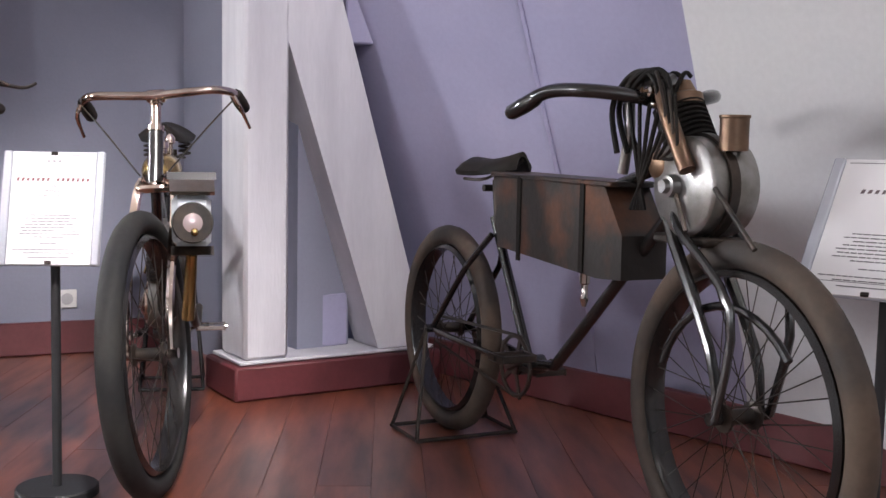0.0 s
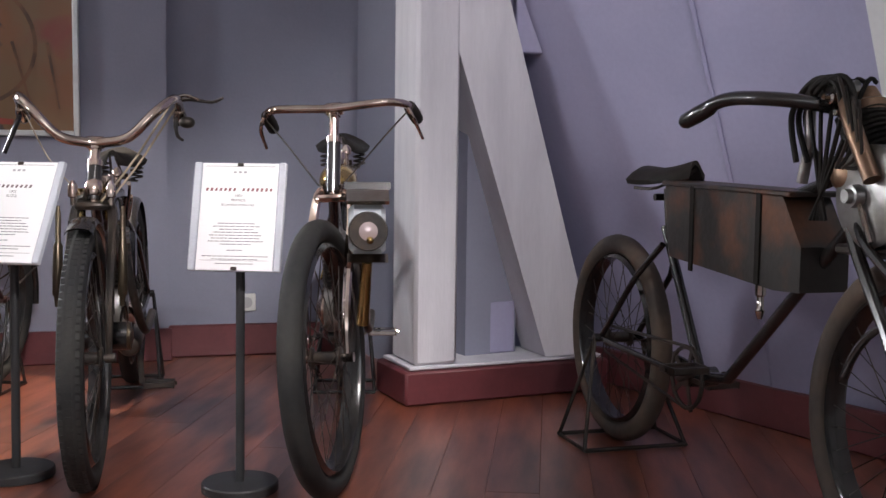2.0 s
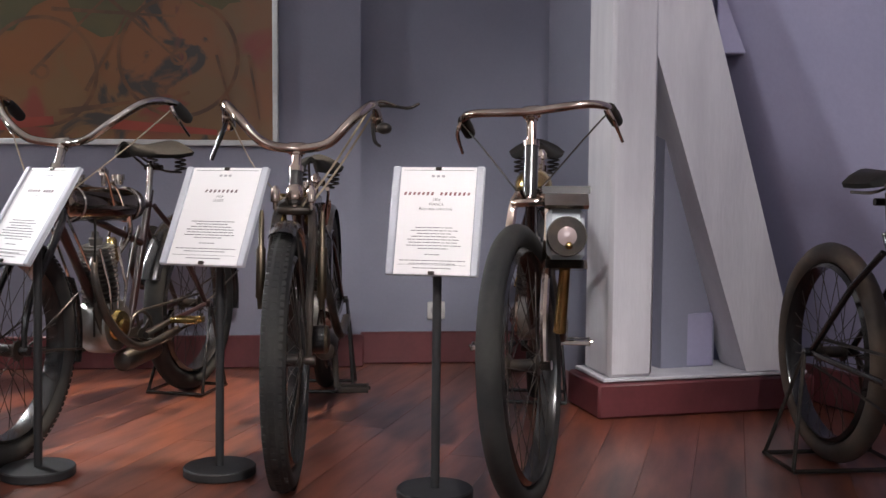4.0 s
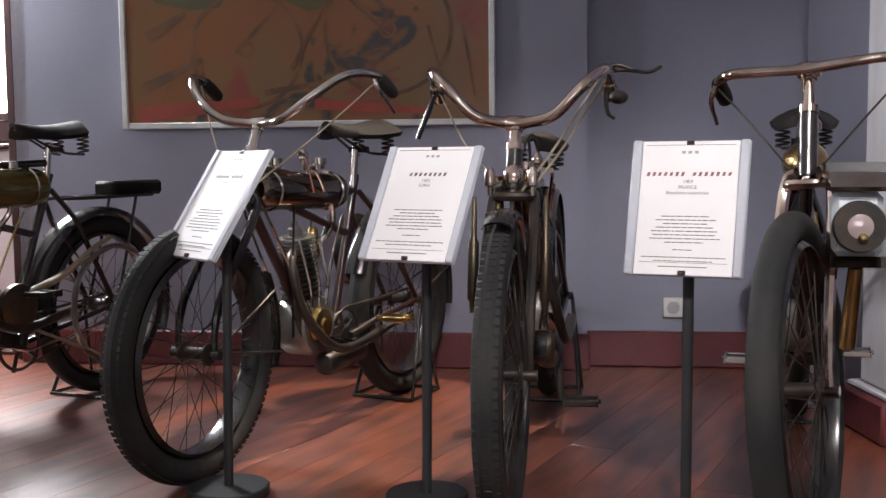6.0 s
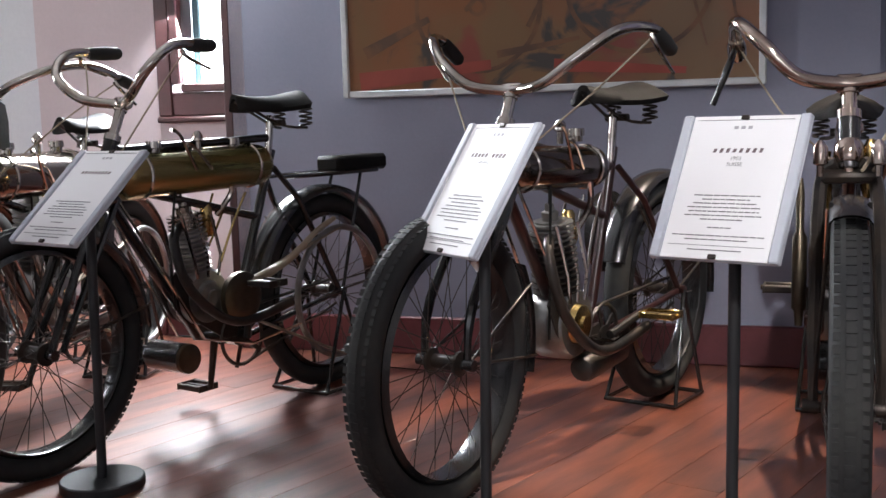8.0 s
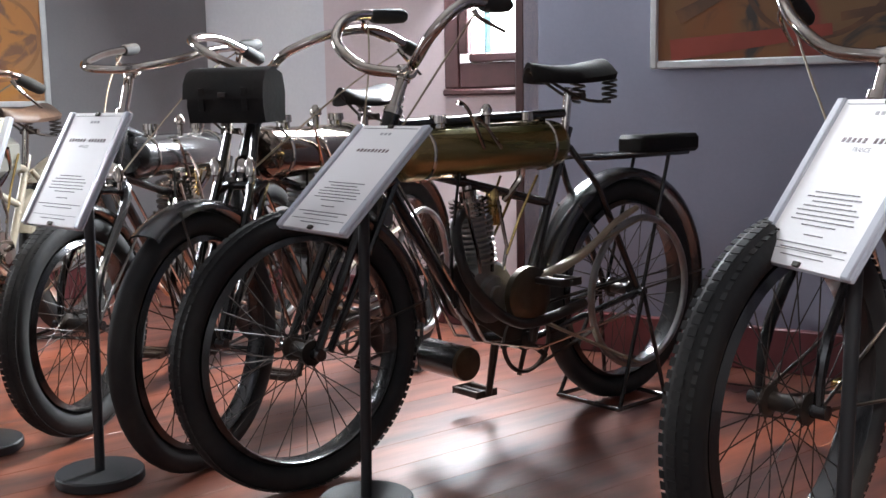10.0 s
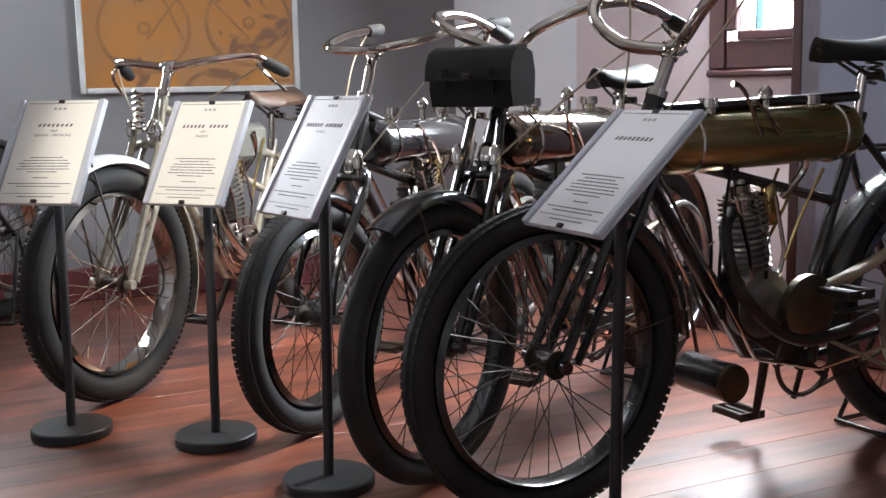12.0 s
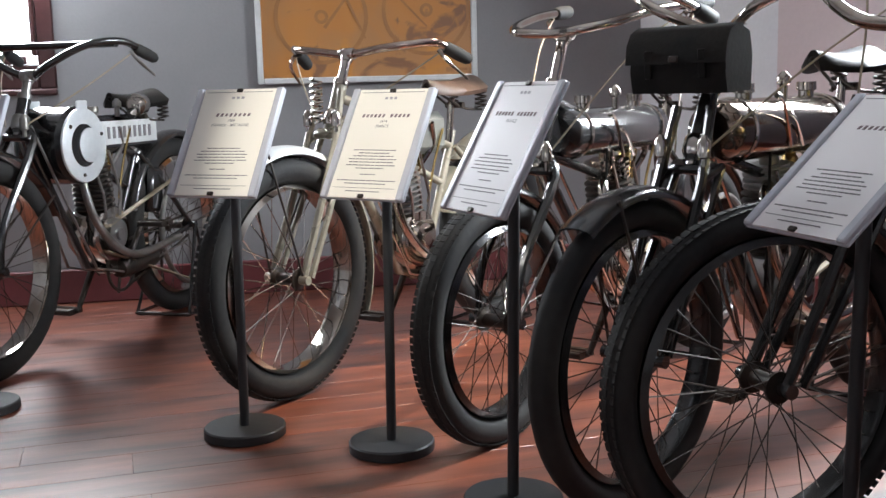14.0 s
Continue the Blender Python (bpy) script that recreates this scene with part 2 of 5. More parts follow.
class Shape:
    """Vertices and faces of one mesh, added piece by piece."""

    def __init__(self):
        self.v, self.f = [], []

    def add(self, verts, faces):
        k = len(self.v)
        self.v += [tuple(p) for p in verts]
        self.f += [tuple(i + k for i in q) for q in faces]
        return self

    def tube(self, pts, r, seg=8, closed=False, smooth=0, caps=True):
        pts = [Vector(p) for p in pts]
        if smooth:
            pts = spline(pts, smooth, closed)
        n = len(pts)
        rs = r if isinstance(r, (list, tuple)) else [r] * n
        if len(rs) != n:
            rs = [rs[min(len(rs) - 1, round(i * (len(rs) - 1) / max(1, n - 1)))] for i in range(n)]
        ref, verts, faces = None, [], []
        for i, p in enumerate(pts):
            a = pts[(i - 1) % n] if closed or i else p
            c = pts[(i + 1) % n] if closed or i < n - 1 else p
            d = (c - a).normalized() if (c - a).length > 1e-9 else Vector((0, 0, 1))
            if ref is None:
                ref = Vector((0, 0, 1)) if abs(d.z) < 0.9 else Vector((1, 0, 0))
            u = (ref - d * ref.dot(d))
            u = u.normalized() if u.length > 1e-6 else d.orthogonal().normalized()
            ref, w = u, d.cross(u)
            for j in range(seg):
                t = 2 * math.pi * j / seg
                verts.append(p + (u * math.cos(t) + w * math.sin(t)) * rs[i])
        for i in range(n if closed else n - 1):
            k, l = i * seg, ((i + 1) % n) * seg
            for j in range(seg):
                faces.append((k + j, k + (j + 1) % seg, l + (j + 1) % seg, l + j))
        if caps and not closed:
            faces.append(tuple(range(seg - 1, -1, -1)))
            faces.append(tuple((n - 1) * seg + j for j in range(seg)))
        return self.add(verts, faces)

    def cyl(self, a, b, r, seg=16, r2=None):
        return self.tube([a, b], [r, r if r2 is None else r2], seg)

    def lathe(self, a, b, profile, seg=18):
        """Profile of (share of the way from a to b, radius)."""
        a, b = Vector(a), Vector(b)
        d = (b - a).normalized()
        u = d.orthogonal().normalized()
        w = d.cross(u)
        verts, faces = [], []
        for s, r in profile:
            p = a.lerp(b, s)
            verts += [p + (u * math.cos(2 * math.pi * j / seg) + w * math.sin(2 * math.pi * j / seg)) * max(r, 1e-4) for j in range(seg)]
        n = len(profile)
        for i in range(n - 1):
            for j in range(seg):
                k = (j + 1) % seg
                faces.append((i * seg + j, i * seg + k, (i + 1) * seg + k, (i + 1) * seg + j))
        faces.append(tuple(range(seg - 1, -1, -1)))
        faces.append(tuple((n - 1) * seg + j for j in range(seg)))
        return self.add(verts, faces)

    def box(self, m, sx, sy, sz, bevel=0.0):
        """Box of those sizes centred on the pose m, with chamfered edges."""
        b = min(bevel, sx / 2.2, sy / 2.2, sz / 2.2)
        bm = bmesh.new()
        bmesh.ops.create_cube(bm, size=1.0)
        bmesh.ops.scale(bm, vec=(sx, sy, sz), verts=bm.verts)
        if b > 0:
            bmesh.ops.bevel(bm, geom=bm.edges[:], offset=b, segments=1, affect="EDGES")
        bm.verts.index_update()
        self.add([m @ v.co for v in bm.verts], [[v.index for v in f.verts] for f in bm.faces])
        bm.free()
        return self

    def prism(self, outline, axis, a, b):
        """Outline of (p, q) pairs pushed along an axis from a to b."""
        def at(p, q, s):
            return {"x": (s, p, q), "y": (p, s, q), "z": (p, q, s)}[axis]
        n = len(outline)
        verts = [at(p, q, a) for p, q in outline] + [at(p, q, b) for p, q in outline]
        faces = [tuple(range(n)), tuple(range(2 * n - 1, n - 1, -1))] + [(i, i + n, (i + 1) % n + n, (i + 1) % n) for i in range(n)]
        return self.add(verts, faces)

    def ball(self, c, rx, ry=None, rz=None, seg=16, rings=10):
        ry, rz = ry or rx, rz or rx
        verts = [(c[0] + rx * math.sin(math.pi * i / rings) * math.cos(2 * math.pi * j / seg), c[1] + ry * math.sin(math.pi * i / rings) * math.sin(2 * math.pi * j / seg), c[2] + rz * math.cos(math.pi * i / rings)) for i in range(rings + 1) for j in range(seg)]
        faces = [(i * seg + j, (i + 1) * seg + j, (i + 1) * seg + (j + 1) % seg, i * seg + (j + 1) % seg) for i in range(rings) for j in range(seg)]
        return self.add(verts, faces)

    def mesh(self, name, sharp=40):
        me = bpy.data.meshes.new(name)
        me.from_pydata(self.v, [], self.f)
        me.validate()
        bm = bmesh.new()
        bm.from_mesh(me)
        bmesh.ops.recalc_face_normals(bm, faces=bm.faces[:])
        bm.to_mesh(me)
        bm.free()
        me.polygons.foreach_set("use_smooth", [True] * len(me.polygons))
        me.set_sharp_from_angle(angle=radians(sharp))
        return me


def spline(pts, k, closed=False):
    """Points of a smooth curve through pts, k to each stretch."""
    n, out = len(pts), []
    for i in range(n if closed else n - 1):
        p = [pts[(i + d) % n] if closed else pts[max(0, min(n - 1, i + d))] for d in (-1, 0, 1, 2)]
        for j in range(k):
            t = j / k
            out.append(0.5 * (2 * p[1] + (p[2] - p[0]) * t + (2 * p[0] - 5 * p[1] + 4 * p[2] - p[3]) * t * t + (3 * p[1] - p[0] - 3 * p[2] + p[3]) * t ** 3))
    if not closed:
        out.append(pts[-1])
    return out


def part(name, shape, material, parent, label="", m=None, sharp=40):
    """Links a shape as one mesh under a thing or a part."""
    ob = new(name, shape if isinstance(shape, bpy.types.Mesh) else shape.mesh(name, sharp))
    ob.data.materials.clear()
    ob.data.materials.append(material)
    ob.parent = parent
    if m is not None:
        ob.matrix_basis = m
    return tagged(ob, label)


def thing(name, m, label, category, group="", kind=""):
    ob = new(name)
    ob.empty_display_size = 0.1
    ob.matrix_world = m
    return tagged(ob, label, category, group, kind)


def solid(name, shape, material, label, category, kind="structure", group=""):
    ob = new(name, shape.mesh(name))
    ob.data.materials.append(material)
    return tagged(ob, label, category, group, kind)

# ---- room ----
W1A, W1D = Vector((-1.7865, 3.727, 0)), Vector((0.891, 0.454, 0))
W1N = Vector((0.454, -0.891, 0))
H = 2.6


def wall(name, a, b, z0, z1, thick, material, label, side=1):
    """Upright slab from a to b; its room face lies on the line, its thickness behind it."""
    a, b = Vector((a[0], a[1], 0)), Vector((b[0], b[1], 0))
    d = (b - a).normalized()
    n = Vector((-d.y, d.x, 0)) * thick * side
    q = [a, b, b + n, a + n]
    s = Shape().add([(p.x, p.y, z) for z in (z0, z1) for p in q], [(0, 1, 2, 3), (7, 6, 5, 4), (0, 4, 5, 1), (1, 5, 6, 2), (2, 6, 7, 3), (3, 7, 4, 0)])
    return solid(name, s, material, label, "wall")


def board(a, b, label="dark red painted baseboard along the wall", name="baseboard", h=0.125):
    a, b = Vector((a[0], a[1], 0)), Vector((b[0], b[1], 0))
    d = (b - a)
    ang = math.degrees(math.atan2(d.y, d.x))
    mid = (a + b) / 2
    s = Shape().box(pose(mid.x, mid.y, h / 2 + 0.001, 0, 0, ang), d.length, 0.024, h, 0.005)
    return solid(name, s, BASEBOARD, label, "baseboard")


def w1(u, back=0.0, z=0.0):
    """Point on the poster wall: metres along it from its mark, metres behind it."""
    p = W1A + W1D * u - W1N * back
    return Vector((p.x, p.y, z))


# floor slab under the boards
solid("floor", Shape().box(pose(-1.1, 0.6, -0.06), 9.4, 8.4, 0.08), GAP, "dark subfloor below the board joints", "floor")
solid("ceiling", Shape().box(pose(-1.1, 0.6, H + 0.05), 9.4, 8.4, 0.1), CEIL, "white painted ceiling", "ceiling")

# poster wall, in two planes with a shallow step
wall("wall_north", w1(-2.0), w1(0.06), 0, H, 0.3, WALL, "blue-grey plastered wall with a large poster", 1)
wall("wall_north_recess", w1(0.06, 0.07), w1(0.86, 0.07), 0, H, 0.25, WALL, "blue-grey plastered wall set slightly back", 1)
board(w1(-2.0, -0.012), w1(0.072, -0.012))
board(w1(0.06, 0.058), w1(0.85, 0.058))
# short wall from the poster wall to the timber post
wall("wall_return", w1(0.80, 0.07), (-0.52, 3.5), 0, H, 0.2, WALL, "short blue-grey wall behind the timber post", 1)
board((-1.14, 4.32), (-0.6, 3.56))

# window bay left of the poster
E1, EB = w1(-2.0), w1(-2.0, 0.16)
G1, G0 = w1(-2.38, 0.16), w1(-2.06, 0.16)
COR = Vector((-5.3, 2.42, 0))
wall("wall_reveal", EB, E1, 0, H, 0.05, PINK, "pinkish plaster window reveal", 1)
wall("wall_under_window", G1, EB, 0, 0.81, 0.2, PINK, "pinkish plaster below the window", 1)
wall("wall_over_window", G1, EB, 1.95, H, 0.2, PINK, "pinkish plaster above the window", 1)
BM = COR.lerp(G1, 0.55)
wall("wall_bay", BM, G1, 0, H, 0.2, PINK, "pinkish splayed plaster beside the window", 1)
# the bright light on this half of the splay is put into its pale colour
wall("wall_bay_end", COR, BM, 0, H, 0.2, PALE, "splayed plaster beside the window, coloured white where light falls", 1)
board(G1 + Vector((0.01, -0.02, 0)), EB + Vector((0.01, -0.02, 0)))
board(COR + Vector((0.01, -0.02, 0)), G1 + Vector((0.01, -0.02, 0)))

tp = w1(-2.018, 0.05)
solid("trim", Shape().box(pose(tp.x, tp.y, 1.29, 0, 0, 27), 0.034, 0.09, 2.57, 0.006), WINFRAME, "red-brown painted corner post beside the window", "trim")

# far wall with the second poster and the second window
wall("wall_west", (-5.3, 2.46), (-5.3, 0.24), 0, H, 0.2, GREYWALL, "grey plastered wall with an orange poster", -1)
wall("wall_west_under_window", (-5.3, 0.24), (-5.3, -0.12), 0, 0.78, 0.2, GREYWALL, "grey plaster below the far window", -1)
wall("wall_west_over_window", (-5.3, 0.24), (-5.3, -0.12), 1.95, H, 0.2, PALE, "pale plaster above the far window", -1)
wall("wall_west_end", (-5.3, -0.12), (-5.3, -3.5), 0, H, 0.2, GREYWALL, "grey plastered wall", -1)
board((-5.288, 2.4), (-5.288, -3.4))
wall("wall_south", (-5.4, -3.4), (3.4, -3.4), 0, H, 0.2, PALE, "pale plastered wall behind the visitor", -1)
wall("wall_east", (3.3, -3.4), (3.3, 0.4), 0, H, 0.2, PALE, "pale plastered side wall", -1)


def window(name, m, w, h, label):
    """Casement in its opening: local x along the wall, z up, y to the outside."""
    t = thing(name, m, label, "window", kind="structure")
    f, low = 0.06, 0.085
    s = Shape()
    s.box(pose(f / 2, 0.03, h / 2), f, 0.08, h, 0.006).box(pose(w - f / 2, 0.03, h / 2), f, 0.08, h, 0.006)
    s.box(pose(w / 2, 0.03, low / 2), w - 2 * f, 0.078, low, 0.006).box(pose(w / 2, 0.03, h - f / 2), w - 2 * f, 0.078, f, 0.006)
    part("window_frame", s, WINFRAME, t, "red-brown painted window frame")
    s = Shape()
    for xx in (f + 0.018, w - f - 0.01):
        s.box(pose(xx, 0.005, (h + low) / 2), 0.035 if xx < w / 2 else 0.018, 0.04, h - low - f, 0.005)
    s.box(pose(w / 2, 0.005, low + 0.016), w - 2 * f - 0.075, 0.038, 0.03, 0.005)
    part("casement", s, WINFRAME, t)
    part("window_sill", Shape().box(pose(w / 2, 0.02, -0.012), w, 0.09, 0.022, 0.006), WINFRAME, t)
    g = part("pane", Shape().box(pose(w / 2, 0.03, (h + low) / 2), w - 2 * f, 0.004, h - low - f), GLASS, t)
    g.visible_shadow = False
    # slab added outside so that the left of the pane looks blue-green
    part("shutter", Shape().box(pose(w * 0.2, 0.17, h / 2, 0, 0, -62), 0.3, 0.025, h, 0.004), TEAL_SLAB, t, "blue-green slab added outside to tint the left of the pane")
    return t


ang1 = math.degrees(math.atan2(W1D.y, W1D.x))
window("window_1", pose(G1.x, G1.y, 0.81, 0, 0, ang1), 0.38, 1.14, "narrow red-brown casement window with bright daylight")
window("window_2", pose(-5.3, -0.12, 0.78, 0, 0, 90), 0.36, 1.17, "far casement window with bright daylight")
for n, p, a in (("backdrop", w1(-2.2, 0.9, 1.4), ang1), ("backdrop", Vector((-6.0, 0.05, 1.4)), 90)):
    ob = solid(n, Shape().box(pose(p.x, p.y, p.z, 0, 0, a), 2.0, 0.02, 2.4), DAY, "bright overcast daylight outside the window", "backdrop")

# timber post with its brace on a low red plinth
CA = math.degrees(math.atan2(0.34, 0.46))
frame_m = pose(-0.64, 3.26, 0, 0, 0, CA)
tm = thing("timber_frame", frame_m, "white painted timber post with slanting brace", "timber post", kind="structure")
part("post", Shape().box(pose(0.08, 0.1, 1.36), 0.15, 0.2, 2.47, 0.012), BEAM, tm)
part("brace", Shape().prism([(0.485, 0.127), (0.68, 0.127), (0.396, 1.08), (0.03, 2.3), (0.0, 2.3), (0.154, 1.12)], "y", 0.01, 0.18), BEAM, tm, sharp=20)
part("back_board", Shape().box(pose(0.26, 0.2, 0.52), 0.2, 0.03, 0.79, 0.004), BEAM, tm)
part("lilac_panel", Shape().prism([(0.265, 0.127), (0.43, 0.127), (0.43, 0.3), (0.27, 0.76)], "y", 0.14, 0.165), LILAC, tm, "lilac painted infill panel", sharp=20)
part("lower_board", Shape().box(pose(0.347, 0.137, 0.215), 0.164, 0.012, 0.175, 0.003), LILAC, tm)
part("plinth", Shape().box(pose(0.345, 0.12, 0.056), 0.75, 0.27, 0.11, 0.008), BASEBOARD, tm, "dark red painted plinth")
part("plinth_top", Shape().box(pose(0.345, 0.12, 0.119), 0.71, 0.24, 0.012, 0.003), BEAM, tm)
pb = thing("purlin", pose(-0.42, 3.93, 1.25, 0, 0, -69.6), "lilac-grey boxed roof beam end", "roof beam", kind="structure")
part("casing", Shape().box(pose(0, 0, 0), 0.86, 0.2, 0.24, 0.006), LILAC, pb)
part("strut", Shape().box(pose(0.1, -0.02, 0.3, 0, 35, 0), 0.1, 0.14, 0.5, 0.006), LILAC, pb)

# sloping attic wall on the right, with a rounded turn to the paler bay
LEAN = 0.36
RA, RD = Vector((-0.30, 4.065, 0)), Vector((0.70, -0.714, 0))
RN = Vector((-0.714, -0.70, 0))


def attic(name, u0, u1, bulge, material, label, lean=LEAN):
    n, rows, verts, faces = 14, 9, [], []
    for j in range(rows + 1):
        z = H * j / rows
        for i in range(n + 1):
            u = u0 + (u1 - u0) * i / n
            off = lean * max(0, z - 0.12) + bulge * math.sin(math.pi * min(1, i / n)) ** 2
            p = RA + RD * u + RN * off
            verts.append((p.x, p.y, z))
    k = len(verts)
    verts += [(v[0] - RN.x * 0.12, v[1] - RN.y * 0.12, v[2]) for v in verts[:k]]
    w = n + 1
    for j in range(rows):
        for i in range(n):
            a = j * w + i
            faces += [(a, a + 1, a + w + 1, a + w), (k + a, k + a + w, k + a + w + 1, k + a + 1)]
    edge = [i for i in range(w)] + [j * w + n for j in range(1, rows + 1)] + [rows * w + i for i in range(n - 1, -1, -1)] + [j * w for j in range(rows - 1, 0, -1)]
    for a, b in zip(edge, edge[1:] + edge[:1]):
        faces.append((a, b, b + k, a + k))
    return solid(name, Shape().add(verts, faces), material, label, "wall")


attic("wall_attic", -0.3, 1.1, 0.0, LILAC, "lilac painted sloping attic wall")
attic("wall_attic_bay", 1.103, 1.63, -0.05, LILAC, "lilac painted attic wall with a rounded hollow")
attic("wall_attic_end", 1.63, 5.2, 0.10, PALE, "pale plaster attic wall")
seam = Shape()
pts = []
for j in range(10):
    z = 0.11 + (H - 0.13) * j / 9
    p = RA + RD * 1.1 + RN * (LEAN * max(0, z - 0.12) + 0.004)
    pts.append((p.x, p.y, z))
solid("trim", seam.tube(pts, 0.008, 6), LILAC, "thin lilac batten over a wall joint", "trim")
board(RA + RD * 0.3 + RN * 0.02, RA + RD * 4.6 + RN * 0.02)

# ---- things on the walls ----


def ring(s, cx, cz, r, w, y, seg=40, sx=1.0):
    verts, faces = [], []
    for j in range(seg):
        t = 2 * math.pi * j / seg
        for q in (r - w, r + w):
            verts.append((cx + sx * q * math.cos(t), y, cz + q * math.sin(t)))
    for j in range(seg):
        a, b = 2 * j, 2 * ((j + 1) % seg)
        faces.append((a, a + 1, b + 1, b))
    s.add(verts, faces)


def stroke(s, x0, z0, x1, z1, w, y):
    d = Vector((x1 - x0, 0, z1 - z0)).normalized()
    n = Vector((-d.z, 0, d.x)) * w
    s.add([(x0 - n.x, y, z0 - n.z), (x0 + n.x, y, z0 + n.z), (x1 + n.x * 0.5, y, z1 + n.z * 0.5), (x1 - n.x * 0.5, y, z1 - n.z * 0.5)], [(0, 1, 2, 3)])


def blot(s, x, z, rx, rz, y, seed):
    rnd = random.Random(seed)
    pts = [(x + rx * math.cos(a) * rnd.uniform(0.6, 1.1), y, z + rz * math.sin(a) * rnd.uniform(0.6, 1.1)) for a in [i * math.pi / 7 for i in range(14)]]
    s.add(pts, [tuple(range(14))])


def poster(m, w, h, material, label, wheels, strokes, blots, reds=(), line=None):
    t = thing("poster", m, label, "poster")
    part("sheet", Shape().box(pose(w / 2, -0.012, h / 2), w - 0.02, 0.012, h - 0.02), material, t)
    s = Shape()
    b = 0.022
    s.box(pose(b / 2, -0.016, h / 2), b, 0.026, h, 0.004).box(pose(w - b / 2, -0.016, h / 2), b, 0.026, h, 0.004)
    s.box(pose(w / 2, -0.016, b / 2), w - 2 * b, 0.025, b, 0.004).box(pose(w / 2, -0.016, h - b / 2), w - 2 * b, 0.025, b, 0.004)
    part("frame", s, WHITE, t, "narrow white frame")
    s = Shape()
    for i, (x, z, rx, rz) in enumerate(blots):
        blot(s, x, z, rx, rz, -0.0192, i)
    if blots:
        tagged(part("green_brushwork", s, POSTER_GREEN, t), kind="stuff")
    s = Shape()
    for x, z, r in wheels:
        ring(s, x, z, r, 0.007, -0.0205)
        ring(s, x, z, r * 0.12, 0.006, -0.0205, 12)
    for q in strokes:
        stroke(s, *q, -0.0206 - 0.0001 * (len(s.f) % 9))
    tagged(part("drawn_bicycle", s, line or POSTER_LINE, t, "loosely drawn bicycle outlines"), kind="stuff")
    if reds:
        s = Shape()
        for q in reds:
            stroke(s, *q, -0.0215)
        tagged(part("red_brushwork", s, POSTER_RED, t), kind="stuff")
    return t


PA = w1(-1.58, -0.004)
poster(pose(PA.x, PA.y, 0.85, 0, 0, ang1), 1.33, 1.05, POSTER_A, "large old poster with a painted bicycle in browns and greens",
       [(0.46, 0.27, 0.2), (0.96, 0.33, 0.22)],
       [(0.42, 0.26, 0.7, 0.55, 0.008), (0.7, 0.55, 0.98, 0.3, 0.008), (0.5, 0.5, 0.95, 0.48, 0.008), (0.62, 0.2, 0.78, 0.5, 0.008), (0.08, 0.14, 0.3, 0.24, 0.02),
        (0.52, 0.12, 0.78, 0.16, 0.012), (0.85, 0.14, 1.0, 0.2, 0.012), (0.1, 0.32, 0.24, 0.4, 0.02), (1.1, 0.34, 1.16, 0.12, 0.006), (1.22, 0.34, 1.26, 0.1, 0.006)],
       [(0.3, 0.62, 0.26, 0.22), (0.7, 0.5, 0.16, 0.12), (0.12, 0.8, 0.14, 0.2), (1.1, 0.56, 0.1, 0.06)],
       [(1.05, 0.74, 1.05, 0.62, 0.016), (1.12, 0.76, 1.18, 0.62, 0.016), (1.24, 0.76, 1.24, 0.62, 0.016), (0.06, 0.05, 0.5, 0.09, 0.03), (0.7, 0.08, 1.1, 0.05, 0.02)])
poster(pose(-5.296, 0.945, 0.775, 0, 0, 90), 0.82, 0.78, POSTER_B, "framed orange poster with faintly drawn bicycles",
       [(0.24, 0.24, 0.165), (0.63, 0.26, 0.16)],
       [(0.25, 0.2, 0.42, 0.42, 0.006), (0.42, 0.42, 0.63, 0.2, 0.006), (0.4, 0.38, 0.58, 0.38, 0.006), (0.3, 0.38, 0.4, 0.16, 0.006), (0.7, 0.04, 0.78, 0.04, 0.009)], [], (), POSTER_FAINT)

op = w1(0.36, 0.066, 0.21)
ou = thing("wall_outlet", pose(op.x, op.y, op.z, 0, 0, ang1), "small white plastic wall socket", "socket")
part("plate", Shape().box(pose(0, -0.006, 0), 0.07, 0.012, 0.07, 0.004), PLASTIC, ou)
part("socket_well", Shape().lathe((0, -0.0125, 0), (0, -0.0145, 0), [(0, 0.022), (1, 0.021)]), GREYINK, ou)

# ---- label stands ----


def lettering(text, size, x, z, parent, material):
    cu = bpy.data.curves.new("lettering", "FONT")
    cu.body, cu.size, cu.align_x = text, size, "CENTER"
    tmp = new("lettering", cu)
    me = bpy.data.meshes.new_from_object(tmp.evaluated_get(bpy.context.evaluated_depsgraph_get()))
    bpy.data.objects.remove(tmp)
    return part("lettering", me, material, parent, "", pose(x, -0.0088, z, 90))


